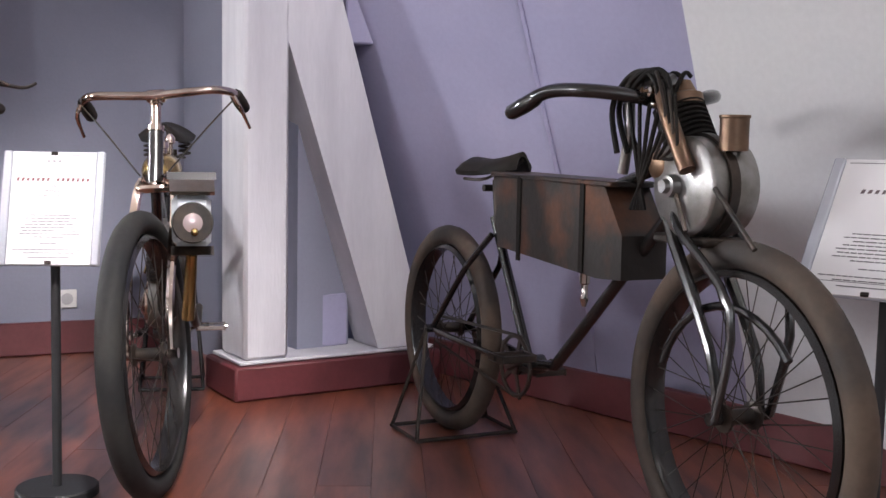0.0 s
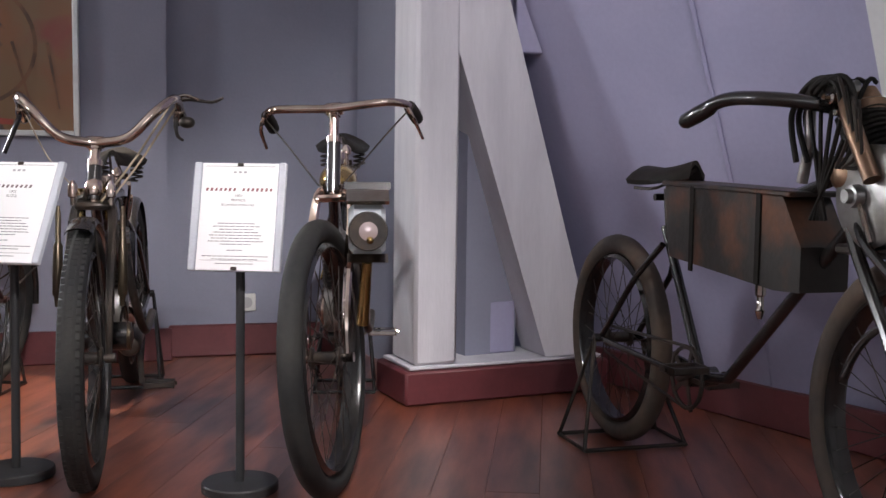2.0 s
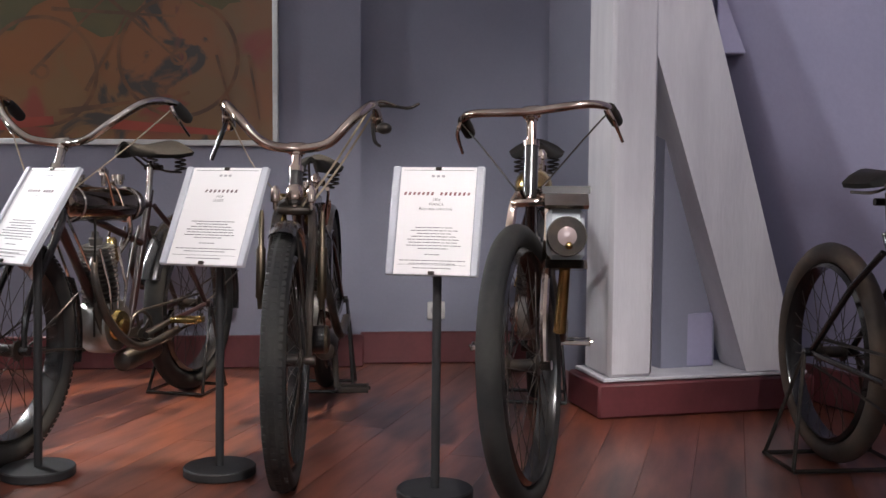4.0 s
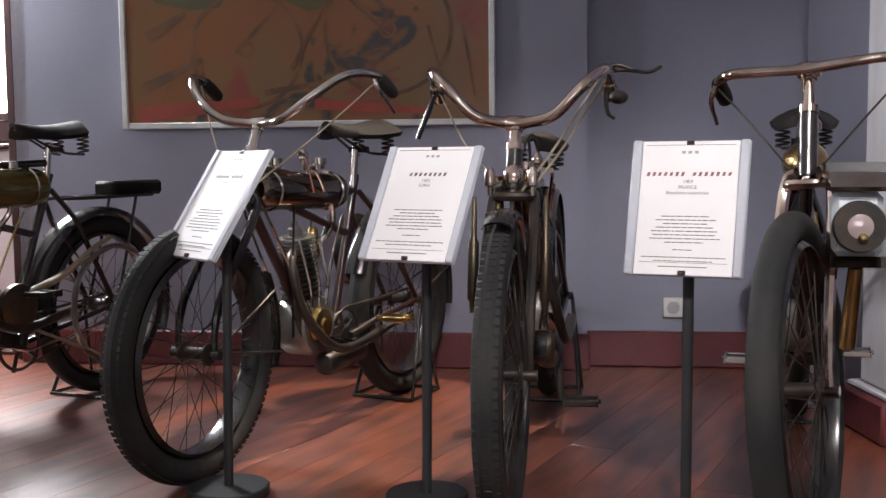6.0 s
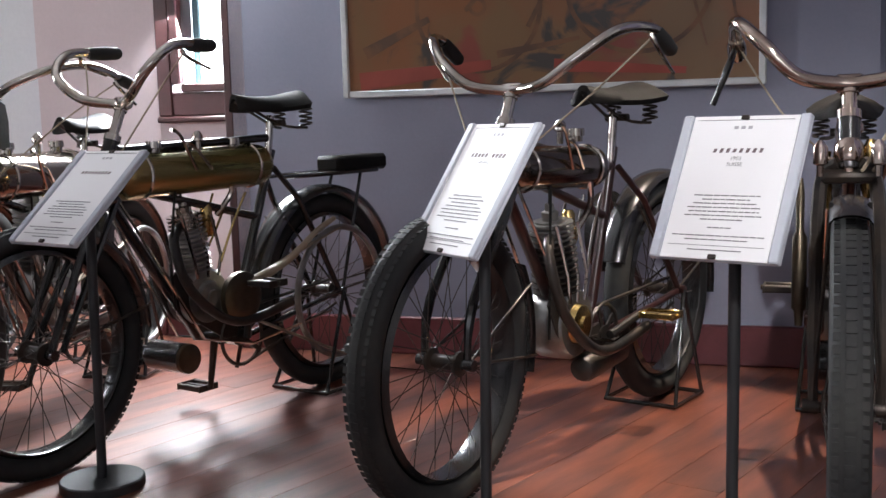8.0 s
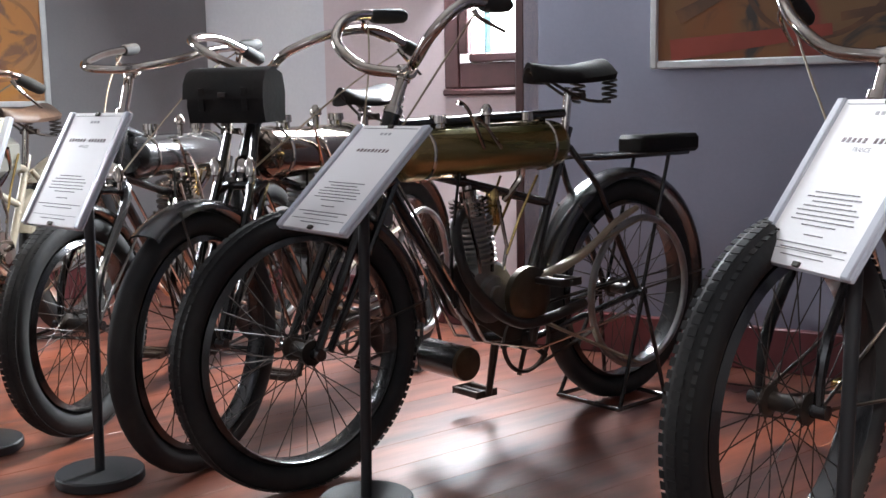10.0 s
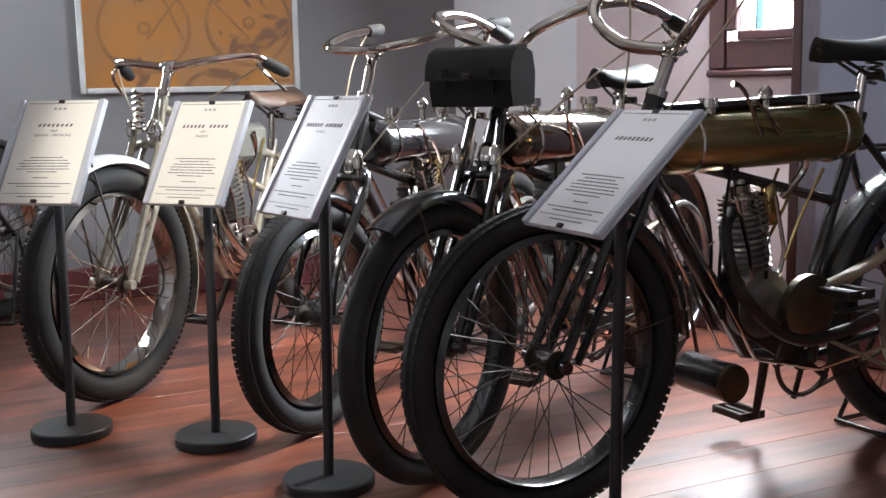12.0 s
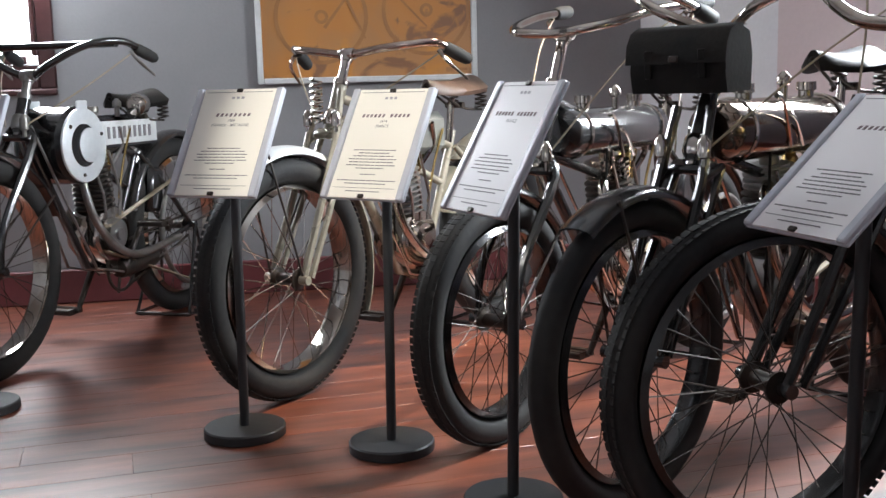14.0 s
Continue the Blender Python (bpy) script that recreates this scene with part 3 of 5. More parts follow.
def label_stand(x, y, face, label, paper, title, lines, words=(), k=1.0, tilt=38, top=0.645):
    """face: degrees of the way the sheet looks, from +x. title, lines: widths of the unreadable lettering."""
    t = thing("label_stand", pose(x, y, 0.001, 0, 0, face + 90), label, "label stand", "label stands along the row")
    part("base", Shape().lathe((0, 0, 0), (0, 0, 0.022), [(0, 0.088), (0.08, 0.09), (0.85, 0.09), (1, 0.087), (1, 0.01)], 40), STANDBLACK, t, "round black metal base")
    part("pole", Shape().cyl((0, 0, 0.022), (0, 0.012, top - 0.02), 0.0105, 14), STANDBLACK, t)
    part("bracket", Shape().box(pose(0, 0.012, top - 0.02, -tilt), 0.06, 0.02, 0.05, 0.004), STANDBLACK, t)
    h, w = 0.297 * k, 0.21 * k
    holder = part("holder", Shape().box(pose(0, 0, 0), w + 0.046 * k, 0.006, h + 0.004, 0.002), HOLDER, t, "clear acrylic sheet holder", pose(0, -0.008, top, -tilt))
    part("paper", Shape().box(pose(0, -0.0055, 0), w, 0.003, h), paper, holder, "printed sheet")
    for sx in (-1, 1):
        part("rail", Shape().box(pose(sx * (w / 2 + 0.012 * k), -0.006, 0), 0.021 * k, 0.01, h + 0.004, 0.003), HOLDER, holder, "translucent grey side rail")
    for z in (h / 2 - 0.004, -h / 2 + 0.004):
        part("clip", Shape().box(pose(0, -0.008, z), 0.014, 0.006, 0.008, 0.001), DARK, holder)
    s = Shape()
    for i in (-1, 0, 1):
        s.box(pose(i * 0.014 * k, -0.0074, h * 0.415), 0.008 * k, 0.0008, 0.006 * k)
    tagged(part("printed_emblem", s, GREYINK, holder), kind="stuff")
    rnd = random.Random(int(1000 * abs(x) + 77 * abs(y)))
    s, n = Shape(), max(6, round(title * 17))
    for i in range(n):
        if n > 9 and i == n // 2:
            continue
        hh = 0.0088 * k * rnd.choice((0.86, 1.0, 1.0))
        xx = (i + 0.5 - n / 2) * title * w / n
        s.prism([(xx - 0.0042 * k, h * 0.25 - hh / 2), (xx + 0.0018 * k, h * 0.25 - hh / 2), (xx + 0.0042 * k, h * 0.25 + hh / 2), (xx - 0.0018 * k, h * 0.25 + hh / 2)], "y", -0.0078, -0.007)
    tagged(part("title_bar", s, INKRED if title > 0.85 else INKTITLE, holder), kind="stuff")
    s, z = Shape(), -0.02 * k
    for wd in lines:
        xx, end = -wd * w / 2, wd * w / 2
        while xx < end - 0.003:
            ww = min(rnd.uniform(0.006, 0.02) * k, end - xx)
            s.box(pose(xx + ww / 2, -0.0074, z), ww, 0.0008, 0.0018 * k)
            xx += ww + 0.0022 * k
        z -= 0.0082 * k
    s.box(pose(0, -0.0074, -h * 0.44), 0.5 * w, 0.0008, 0.0016 * k).box(pose(0, -0.0074, h * 0.47), 0.92 * w, 0.0008, 0.0008 * k)
    s.box(pose(0, -0.0074, -h * 0.41), 0.9 * w, 0.0008, 0.0007 * k)
    tagged(part("printed_text", s, INK, holder), kind="stuff")
    for i, (txt, sz) in enumerate(words):
        lettering(txt, sz * k, 0, h * 0.25 - 0.021 * k - i * 0.0125 * k, holder, INK)
    return t


LINES = [0.5, 0.62, 0.45, 0.6, 0.7, 0.66, 0.72, 0.4, 0, 0.22, 0, 0.86, 0.6]
label_stand(-0.818, 2.313, -82, "black label stand with a printed sheet beside an old bicycle", PAPER, 0.9, LINES, [("1904", 0.011), ("FRANCE", 0.011), ("Bicyclette motorisée", 0.011)], 0.85, 16)
label_stand(-1.386, 2.275, -86, "black label stand with a glossy printed sheet", PAPER, 0.5, LINES[1:], [("1903", 0.011), ("SUISSE", 0.011)], 0.9, 30)
label_stand(-1.79, 2.085, -105, "black label stand turned away from the aisle", PAPER, 0.6, LINES, [("FRANCE", 0.011)], 0.9, 33)
label_stand(-2.597, 1.74, -82, "black label stand before a brass-tanked motorcycle", PAPER, 0.55, LINES[1:], (), 0.88, 47, 0.63)
label_stand(-3.044, 1.35, -72, "black label stand with a shaded sheet", PAPER, 0.75, LINES[2:], [("FRANCE", 0.011)], 0.84, 30, 0.645)
label_stand(-3.405, 1.175, -45, "black label stand with a sheet tinted for warm light", PAPERWARM, 0.72, LINES[1:], [("1914", 0.011), ("FRANCE", 0.011)], 0.82, 30, 0.64)
label_stand(-3.582, 0.87, -33, "black label stand before a white-guarded motorcycle", PAPERWARM, 0.5, LINES[2:], [("1908", 0.011), ("GRANDE - BRETAGNE", 0.011)], 0.86, 32, 0.645)
label_stand(-3.93, 0.235, -20, "black label stand with a shaded printed sheet", PAPER, 0.6, LINES[1:], (), 0.86, 32, 0.645)
label_stand(0.855, 1.97, -126, "black label stand with a printed sheet by the attic wall", PAPER, 0.6, LINES, (), 1.0, 38, 0.66)

# ---- cycles ----


def wheel(name, parent, m, r, tyre=0.026, rubber=None, rim=None, spokes=36, tread=False, spoke_mat=None, wide=0.05):
    """Wheel standing in the local xz plane about its hub at the pose m."""
    hub = part(name, Shape().lathe((0, -wide, 0), (0, wide, 0), [(0, 0.008), (0.12, 0.008), (0.14, 0.026), (0.2, 0.026), (0.24, 0.015), (0.76, 0.015), (0.8, 0.026), (0.86, 0.026), (0.88, 0.008), (1, 0.008)], 14), DARK, parent, "", m)
    a = [(math.cos(2 * math.pi * i / 56), math.sin(2 * math.pi * i / 56)) for i in range(56)]
    part("tyre", Shape().tube([((r - tyre) * c, 0, (r - tyre) * s) for c, s in a], tyre, 12, True), rubber or RUBBER, hub, "", sharp=60)
    s = Shape()
    prof = [(0.6, 0.7), (0.9, 0.1), (0.62, -0.05), (0.0, 0.0), (-0.62, -0.05), (-0.9, 0.1), (-0.6, 0.7)]
    rr = r - 2 * tyre - 0.012
    for i, (c, d) in enumerate(a):
        s.v += [((rr + q * 0.018) * c, p * tyre, (rr + q * 0.018) * d) for p, q in prof]
    n = len(prof)
    s.f += [(i * n + j, i * n + (j + 1) % n, ((i + 1) % 56) * n + (j + 1) % n, ((i + 1) % 56) * n + j) for i in range(56) for j in range(n)]
    part("rim", s, rim or BLACK, hub)
    s = Shape()
    for i in range(spokes):
        t = 2 * math.pi * i / spokes
        side = 1 if i % 2 else -1
        t0 = t + (0.75 if (i // 2) % 2 else -0.75)
        s.tube([(0.024 * math.cos(t0), side * wide * 0.66, 0.024 * math.sin(t0)), (rr * math.cos(t), side * 0.004, rr * math.sin(t))], 0.0013, 4, caps=False)
    tagged(part("spokes", s, spoke_mat or DARK, hub), kind="stuff")
    if tread:
        s = Shape()
        for i in range(104):
            t = 2 * math.pi * i / 104
            for side, off in ((-0.6, 0.5), (0.0, 0.0), (0.6, 0.5)):
                tt = t + off * math.pi / 52
                rad = r - tyre + tyre * math.cos(side)
                s.box(Matrix.Translation((rad * math.cos(tt), tyre * math.sin(side), rad * math.sin(tt))) @ pose(0, 0, 0, 0, -math.degrees(tt), 0), 0.0016, 0.014, 0.0125)
        tagged(part("tread", s, rubber or RUBBER, hub, "worn block tread"), kind="stuff")
    return hub


def guard(name, parent, m, r, a0, a1, width, material, stays=True, label=""):
    """Mudguard about a hub at m, from angle a0 to a1 (degrees, 0 ahead, 90 up)."""
    n, s = 26, Shape()
    prof = [(-1, -0.35), (-0.8, -0.06), (-0.35, 0.08), (0, 0.11), (0.35, 0.08), (0.8, -0.06), (1, -0.35)]
    for i in range(n + 1):
        t = radians(a0 + (a1 - a0) * i / n)
        for k in (0, -0.004):
            s.v += [((r + k + q * width * 0.5) * math.cos(t), p * width * 0.5, (r + k + q * width * 0.5) * math.sin(t)) for p, q in prof]
    w = 14
    for i in range(n):
        for j in range(6):
            s.f += [(i * w + j, i * w + j + 1, (i + 1) * w + j + 1, (i + 1) * w + j), (i * w + 7 + j, (i + 1) * w + 7 + j, (i + 1) * w + 8 + j, i * w + 8 + j)]
        for j, q in ((0, 7), (6, 13)):
            s.f.append((i * w + j, (i + 1) * w + j, (i + 1) * w + q, i * w + q))
    g = part(name, s, material, parent, label, m)
    if stays:
        s = Shape()
        for aa in (a0 + (a1 - a0) * 0.18, a0 + (a1 - a0) * 0.85):
            t = radians(aa)
            for side in (-1, 1):
                s.tube([(0, side * 0.052, 0), (r * math.cos(t), side * width * 0.45, r * math.sin(t))], 0.003, 6)
        part("stay", s, DARK, g)
    return g


def saddle(parent, x, z, material=None, springs=True, length=0.25, label="", tilt=0, wide=1.0):
    """Sprung leather saddle with its nose ahead."""
    n, k, s = 14, 9, Shape()
    for i in range(n + 1):
        f = i / n
        half = 0.082 * (1 - f) ** 0.6 * (0.35 + 0.65 * min(1, f * 5 + 0.4)) + 0.019 * f ** 0.4
        for j in range(k):
            q = j / (k - 1) * 2 - 1
            s.v.append((-length * 0.45 + f * length, wide * half * q, 0.026 * (1 - f * 1.3) ** 2 + 0.012 * f - 0.032 * abs(q) ** 2.5 - 0.006))
    for i in range(n + 1):
        for j in range(k):
            v = s.v[i * k + j]
            s.v.append((v[0], v[1] * 0.94, v[2] - 0.012))
    o = (n + 1) * k
    for i in range(n):
        for j in range(k - 1):
            a = i * k + j
            s.f += [(a, a + 1, a + k + 1, a + k), (o + a, o + a + k, o + a + k + 1, o + a + 1)]
        for j in (0, k - 1):
            a = i * k + j
            s.f.append((a, a + k, o + a + k, o + a))
    for j in range(k - 1):
        for i in (0, n):
            a = i * k + j
            s.f.append((a, a + 1, o + a + 1, o + a))
    sd = part("saddle", s, material or LEATHER, parent, label, pose(x, 0, z, 0, tilt, 0), 60)
    if springs:
        for side in (-1, 1):
            c = [(-length * 0.36 + 0.017 * math.cos(t * 0.8), side * 0.05 + 0.017 * math.sin(t * 0.8), -0.028 - t * 0.0017) for t in range(0, 32)]
            part("saddle_spring", Shape().tube(c, 0.0033, 6), DARK, sd)
    s = Shape()
    for side in (-1, 1):
        s.tube([(-length * 0.38, side * 0.05, -0.085 if springs else -0.04), (-0.02, side * 0.02, -0.075 if springs else -0.045), (length * 0.5, side * 0.008, -0.012)], 0.004, 6, smooth=4)
    s.cyl((-0.02, -0.03, -0.07), (-0.02, 0.03, -0.07), 0.009)
    part("saddle_frame", s, DARK, sd)
    return sd


def fins(s, a, b, r, n, core):
    """Finned barrel between a and b."""
    prof = [(0, core)]
    for i in range(n):
        f0 = (i + 0.15) / n
        prof += [(f0, core), (f0 + 0.02, r), (f0 + 0.4 / n, r), (f0 + 0.4 / n + 0.02, core)]
    prof.append((1, core))
    s.lathe(a, b, prof, 20)


def cycle(name, front, heading, wb, r, label, spec):
    """Old motor cycle, rear contact at its origin, heading along local x."""
    hx, hy = math.cos(radians(heading)), math.sin(radians(heading))
    t = thing(name, pose(front[0] - wb * hx, front[1] - wb * hy, 0.001, 0, 0, heading), label, spec.get("category", "motorcycle"), "old motorcycles in the row")
    g = spec.get
    rr = g("rear_r", r)
    paint, metal = g("paint", BLACK), g("metal", NICKEL)
    steer = g("steer", 0)
    lean = radians(g("head", 66))
    z_st = g("bar_z", 0.86)                                   # top of the stem
    ax = Vector((-math.cos(lean), 0, math.sin(lean)))         # up the steering head
    crown = Vector((wb - 0.035, 0, r)) + ax * (r + 0.045) / ax.z
    stem = crown + ax * (z_st - crown.z) / ax.z
    h0, h1 = crown + ax * 0.03, crown + ax * (0.6 * (z_st - crown.z) / ax.z)
    # front end, turned about the head
    sm = Matrix.Translation(crown) @ Matrix.Rotation(radians(steer), 4, ax) @ Matrix.Translation(-crown)
    wheel("rear_wheel", t, pose(0, 0, rr), rr, g("tyre", 0.026), g("rubber"), g("rim"), tread=False, spoke_mat=g("spokes"))
    blades = []
    for side in (-1, 1):
        blade = Shape()
        blades.append(("fork_blade", blade))
        y = side * 0.05
        if g("girder"):
            blade.tube([(wb, y, r), tuple(crown + Vector((0.035, y * 0.9, -0.02))), tuple(crown + ax * 0.12 + Vector((0.04, y * 0.7, 0)))], 0.0095, 8)
            blade.tube([(wb - 0.03, y, r), tuple(crown + Vector((-0.03, y * 0.9, 0.0)))], 0.008, 8)
            blade.tube([tuple(crown + Vector((0.035, y * 0.9, -0.02))), tuple(crown + Vector((-0.03, y * 0.9, 0.0)))], 0.008, 8)
        else:
            blade.tube([(wb, y, r), (wb - 0.025, y, r + 0.12), tuple(crown + Vector((0.0, y * 0.9, -0.02))), tuple(crown + Vector((-0.003, y * 0.35, 0.02)))], [0.008, 0.010, 0.012, 0.011], 8, smooth=4)
        blade.cyl((wb, side * 0.042, r), (wb, side * 0.066, r), 0.012, 10)
    fork = Shape().box(pose(*crown, 0, 90 - math.degrees(lean), 0), 0.034, 0.088, 0.02, 0.006)
    if g("twin_fork"):
        for side in (-1, 1):
            blade = Shape()
            blades.append(("fork_stay", blade))
            blade.tube([(wb + 0.01, side * 0.062, r), (wb + 0.045, side * 0.066, r + 0.2), tuple(crown + Vector((0.05, side * 0.06, -0.03))), tuple(crown + Vector((0.01, side * 0.03, 0.01)))], 0.0085, 8, smooth=4)
    fk = part("fork", fork, g("fork_mat", paint), t, "", sm)
    for nm, sh in blades:
        part(nm, sh, g("fork_mat", paint), fk)
    wheel("front_wheel", t, sm @ pose(wb, 0, r), r, g("tyre", 0.026), g("rubber"), g("rim"), tread=g("tread", False), spoke_mat=g("spokes"))
    st = Shape().tube([tuple(crown), tuple(stem)], 0.0125, 12)
    st.tube([tuple(h1), tuple(h1 + ax * 0.015)], 0.02, 12).tube([tuple(stem - ax * 0.02), tuple(stem + ax * 0.008)], 0.016, 12)
    part("stem", st, g("stem_mat", metal), fk)
    bars = [stem + Vector(p) for p in g("bars", [(0.01, 0.02, 0), (0.02, 0.1, 0.0), (-0.02, 0.17, 0.05), (-0.12, 0.21, 0.1), (-0.22, 0.2, 0.1)])]
    full = [Vector((p.x, -p.y, p.z)) for p in reversed(bars)] + bars
    hb = part("handlebar", Shape().tube(full, g("bar_r", 0.0105), 10, smooth=6), g("bar_mat", metal), t, "", sm, 60)
    for side in (-1, 1):
        a, b = bars[-2].copy(), bars[-1].copy()
        a.y *= side
        b.y *= side
        d = (b - a).normalized()
        if g("grips", True):
            part("grip", Shape().lathe(tuple(b - d * 0.07), tuple(b + d * 0.02), [(0, 0.013), (0.1, 0.016), (0.5, 0.0175), (0.9, 0.016), (1, 0.011)], 12), g("grip_mat", RUBBER), hb)
        if g("levers", True):
            part("brake_lever", Shape().tube([tuple(b - d * 0.08 + Vector((0.012, 0, -0.012))), tuple(b - d * 0.05 + Vector((0.03, side * 0.012, -0.03))), tuple(b + Vector((0.012, side * 0.016, -0.055)))], [0.006, 0.005, 0.004], 8, smooth=4), metal, hb)
            cable = [b - d * 0.07 + Vector((0.01, 0, -0.012)), (b + h1) / 2 + Vector((0.05, side * 0.03, -0.02)), h0 + Vector((0.02, side * 0.03, 0.0))]
            part("cable", Shape().tube([tuple(p) for p in cable], 0.0022, 6, smooth=8), g("cable_mat", BELT), hb)
    part("clamp", Shape().lathe(tuple(stem + Vector((0, -0.022, 0))), tuple(stem + Vector((0, 0.022, 0))), [(0, 0.014), (0.1, 0.0165), (0.9, 0.0165), (1, 0.014)], 12), metal, hb)
    # frame
    sx, sz = g("seat", (wb * 0.30, 0.8))
    bb = Vector(g("crank", (wb * 0.40, 0, 0.25)))
    sc = Vector((sx + 0.02, 0, sz - 0.19))
    s = Shape()
    s.tube([tuple(h0 - ax * 0.02), tuple(h1)], 0.018, 12)
    s.tube([tuple(sc), tuple(h1 - ax * 0.03)], 0.0125, 10)
    s.tube([tuple(h0), tuple(bb + Vector((0.12, 0, 0.02))), tuple(bb)], 0.0135, 10)
    s.tube([tuple(bb), tuple(sc), tuple(sc + (sc - bb).normalized() * 0.05)], 0.0125, 10)
    if g("mid_tube", True):
        s.tube([tuple(sc.lerp(bb, 0.3)), tuple(h0 + ax * 0.01)], 0.011, 10)
    for side in (-1, 1):
        y = side * 0.055
        s.tube([(0, y, rr), (0.12 * wb, y, rr + (bb.z - rr) * 0.3), (bb.x - 0.04, side * 0.03, bb.z)], 0.0085, 8)
        s.tube([(0, y, rr), (sc.x * 0.7, y * 0.9, sc.z - 0.09), (sc.x, side * 0.02, sc.z)], 0.0085, 8)
        s.cyl((0, side * 0.046, rr), (0, side * 0.075, rr), 0.012, 10)
    s.cyl((bb.x, -0.035, bb.z), (bb.x, 0.035, bb.z), 0.024, 14)
    part("frame", s, paint, t, "", sharp=60)
    part("seat_post", Shape().tube([tuple(sc), (sx, 0, sz - 0.05)], 0.011, 10), metal, t)
    saddle(t, sx, sz, g("saddle_mat"), g("springs", True), g("saddle_len", 0.25), tilt=g("saddle_tilt", 0), wide=g("saddle_w", 1.0))
    # pedals, chain wheel and chain
    cs = g("chain_side", 1)
    if g("pedals", True):
        cr = Shape().tube([(bb.x + 0.073 * math.cos(q), cs * 0.041, bb.z + 0.073 * math.sin(q)) for q in [2 * math.pi * i / 30 for i in range(30)]], 0.0055, 6, True).cyl((bb.x, cs * 0.036, bb.z), (bb.x, cs * 0.046, bb.z), 0.022, 16)
        for i in range(5):
            a = 2 * math.pi * i / 5
            cr.box(Matrix.Translation((bb.x, cs * 0.041, bb.z)) @ pose(0, 0, 0, 0, math.degrees(a), 0) @ pose(0.04, 0, 0), 0.085, 0.004, 0.012)
        c = part("chain_wheel", cr, DARK, t)
        ca = radians(g("crank_angle", -60))
        for side, sg in ((-1, 1), (1, -1)):
            tip = Vector((bb.x + sg * 0.15 * math.cos(ca), side * 0.075, bb.z + sg * 0.15 * math.sin(ca)))
            part("crank_arm", Shape().tube([(bb.x, side * 0.06, bb.z), tuple(tip)], [0.011, 0.008], 8), metal if g("bright_crank") else DARK, c)
            p = Shape()
            for k in (-1, 1):
                p.box(pose(tip.x + k * 0.028, tip.y + side * 0.05, tip.z), 0.012, 0.085, 0.016, 0.003)
            p.cyl(tuple(tip), (tip.x, tip.y + side * 0.1, tip.z), 0.006, 8)
            for q in (0.008, 0.092):
                p.box(pose(tip.x, tip.y + side * q, tip.z), 0.07, 0.004, 0.018, 0.001)
            part("pedal", p, g("pedal_mat", DARK), c)
        ch = Shape()
        for dz in (0.075, -0.075):
            ch.tube([(bb.x, cs * 0.041, bb.z + dz), (0, cs * 0.041, rr + dz * 0.5)], 0.0045, 6)
        part("chain", ch, DARK, t)
    if g("belt"):
        b = Shape()
        rp = rr * 0.66
        e = Vector(g("pulley", (bb.x + 0.1, 0.06, bb.z + 0.1)))
        for i, (o, q) in enumerate((((0, rp), (0, 0.035)), ((0, -rp), (0, -0.035)))):
            b.box(look((e.x, e.y, e.z + q[1]), (o[0], 0.06, rr + o[1])) @ pose(0, 0, -0.5 * (Vector((e.x, e.y, e.z + q[1])) - Vector((o[0], 0.06, rr + o[1]))).length), 0.018, 0.006, (Vector((e.x, e.y, e.z + q[1])) - Vector((o[0], 0.06, rr + o[1]))).length, 0.002)
        part("drive_belt", b, BELT, t, "tan canvas drive belt")
        a = [(math.cos(2 * math.pi * i / 40), math.sin(2 * math.pi * i / 40)) for i in range(40)]
        part("belt_pulley", Shape().tube([(rp * c, 0.06, rr + rp * d) for c, d in a], 0.009, 8, True), STEEL, t)
    # tank
    tk = g("tank")
    if tk:
        x0, x1, zc, rad, kind, tmat = tk
        a, b = (x0, 0, zc + g("tank_dip", 0)), (x1, 0, zc)
        if kind == "cyl":
            s = Shape().lathe(a, b, [(0, 0.02), (0.0, rad * 0.75), (0.03, rad * 0.95), (0.06, rad), (0.94, rad), (0.97, rad * 0.95), (1.0, rad * 0.7), (1.0, 0.02)], 28)
        elif kind == "point":
            s = Shape().lathe(a, b, [(0, 0.012), (0.05, rad * 0.6), (0.14, rad * 0.9), (0.25, rad), (0.75, rad), (0.88, rad * 0.88), (0.96, rad * 0.55), (1.0, 0.012)], 24)
        else:
            s = Shape().box(pose((x0 + x1) / 2, 0, zc, 0, g("tank_tilt", 0), 0), x1 - x0, rad * 0.8, rad * 2, 0.022)
        tank = part("tank", s, tmat, t, g("tank_label", ""))
        for f in (0.22, 0.75):
            x = x0 + (x1 - x0) * f
            part("filler_cap", Shape().lathe((x, 0, zc + rad * 0.95), (x, 0, zc + rad + 0.028), [(0, 0.016), (0.4, 0.016), (0.45, 0.021), (1, 0.02)], 14), metal, tank)
        x = (x0 + x1) / 2
        part("oil_pump", Shape().lathe((x, 0.02, zc + rad * 0.9), (x, 0.02, zc + rad + 0.05), [(0, 0.008), (0.5, 0.008), (0.55, 0.014), (0.8, 0.014), (1, 0.005)], 10), metal, tank)
        if kind == "cyl":
            for f in (0.12, 0.86):
                s = Shape()
                x = x0 + (x1 - x0) * f
                zz = zc + g("tank_dip", 0) * (1 - f)
                s.tube([(x, (rad + 0.001) * math.cos(q), zz + (rad + 0.001) * math.sin(q)) for q in [2 * math.pi * i / 28 for i in range(28)]], 0.004, 6, True)
                part("strap", s, metal, tank)
    # engine
    e = g("engine")
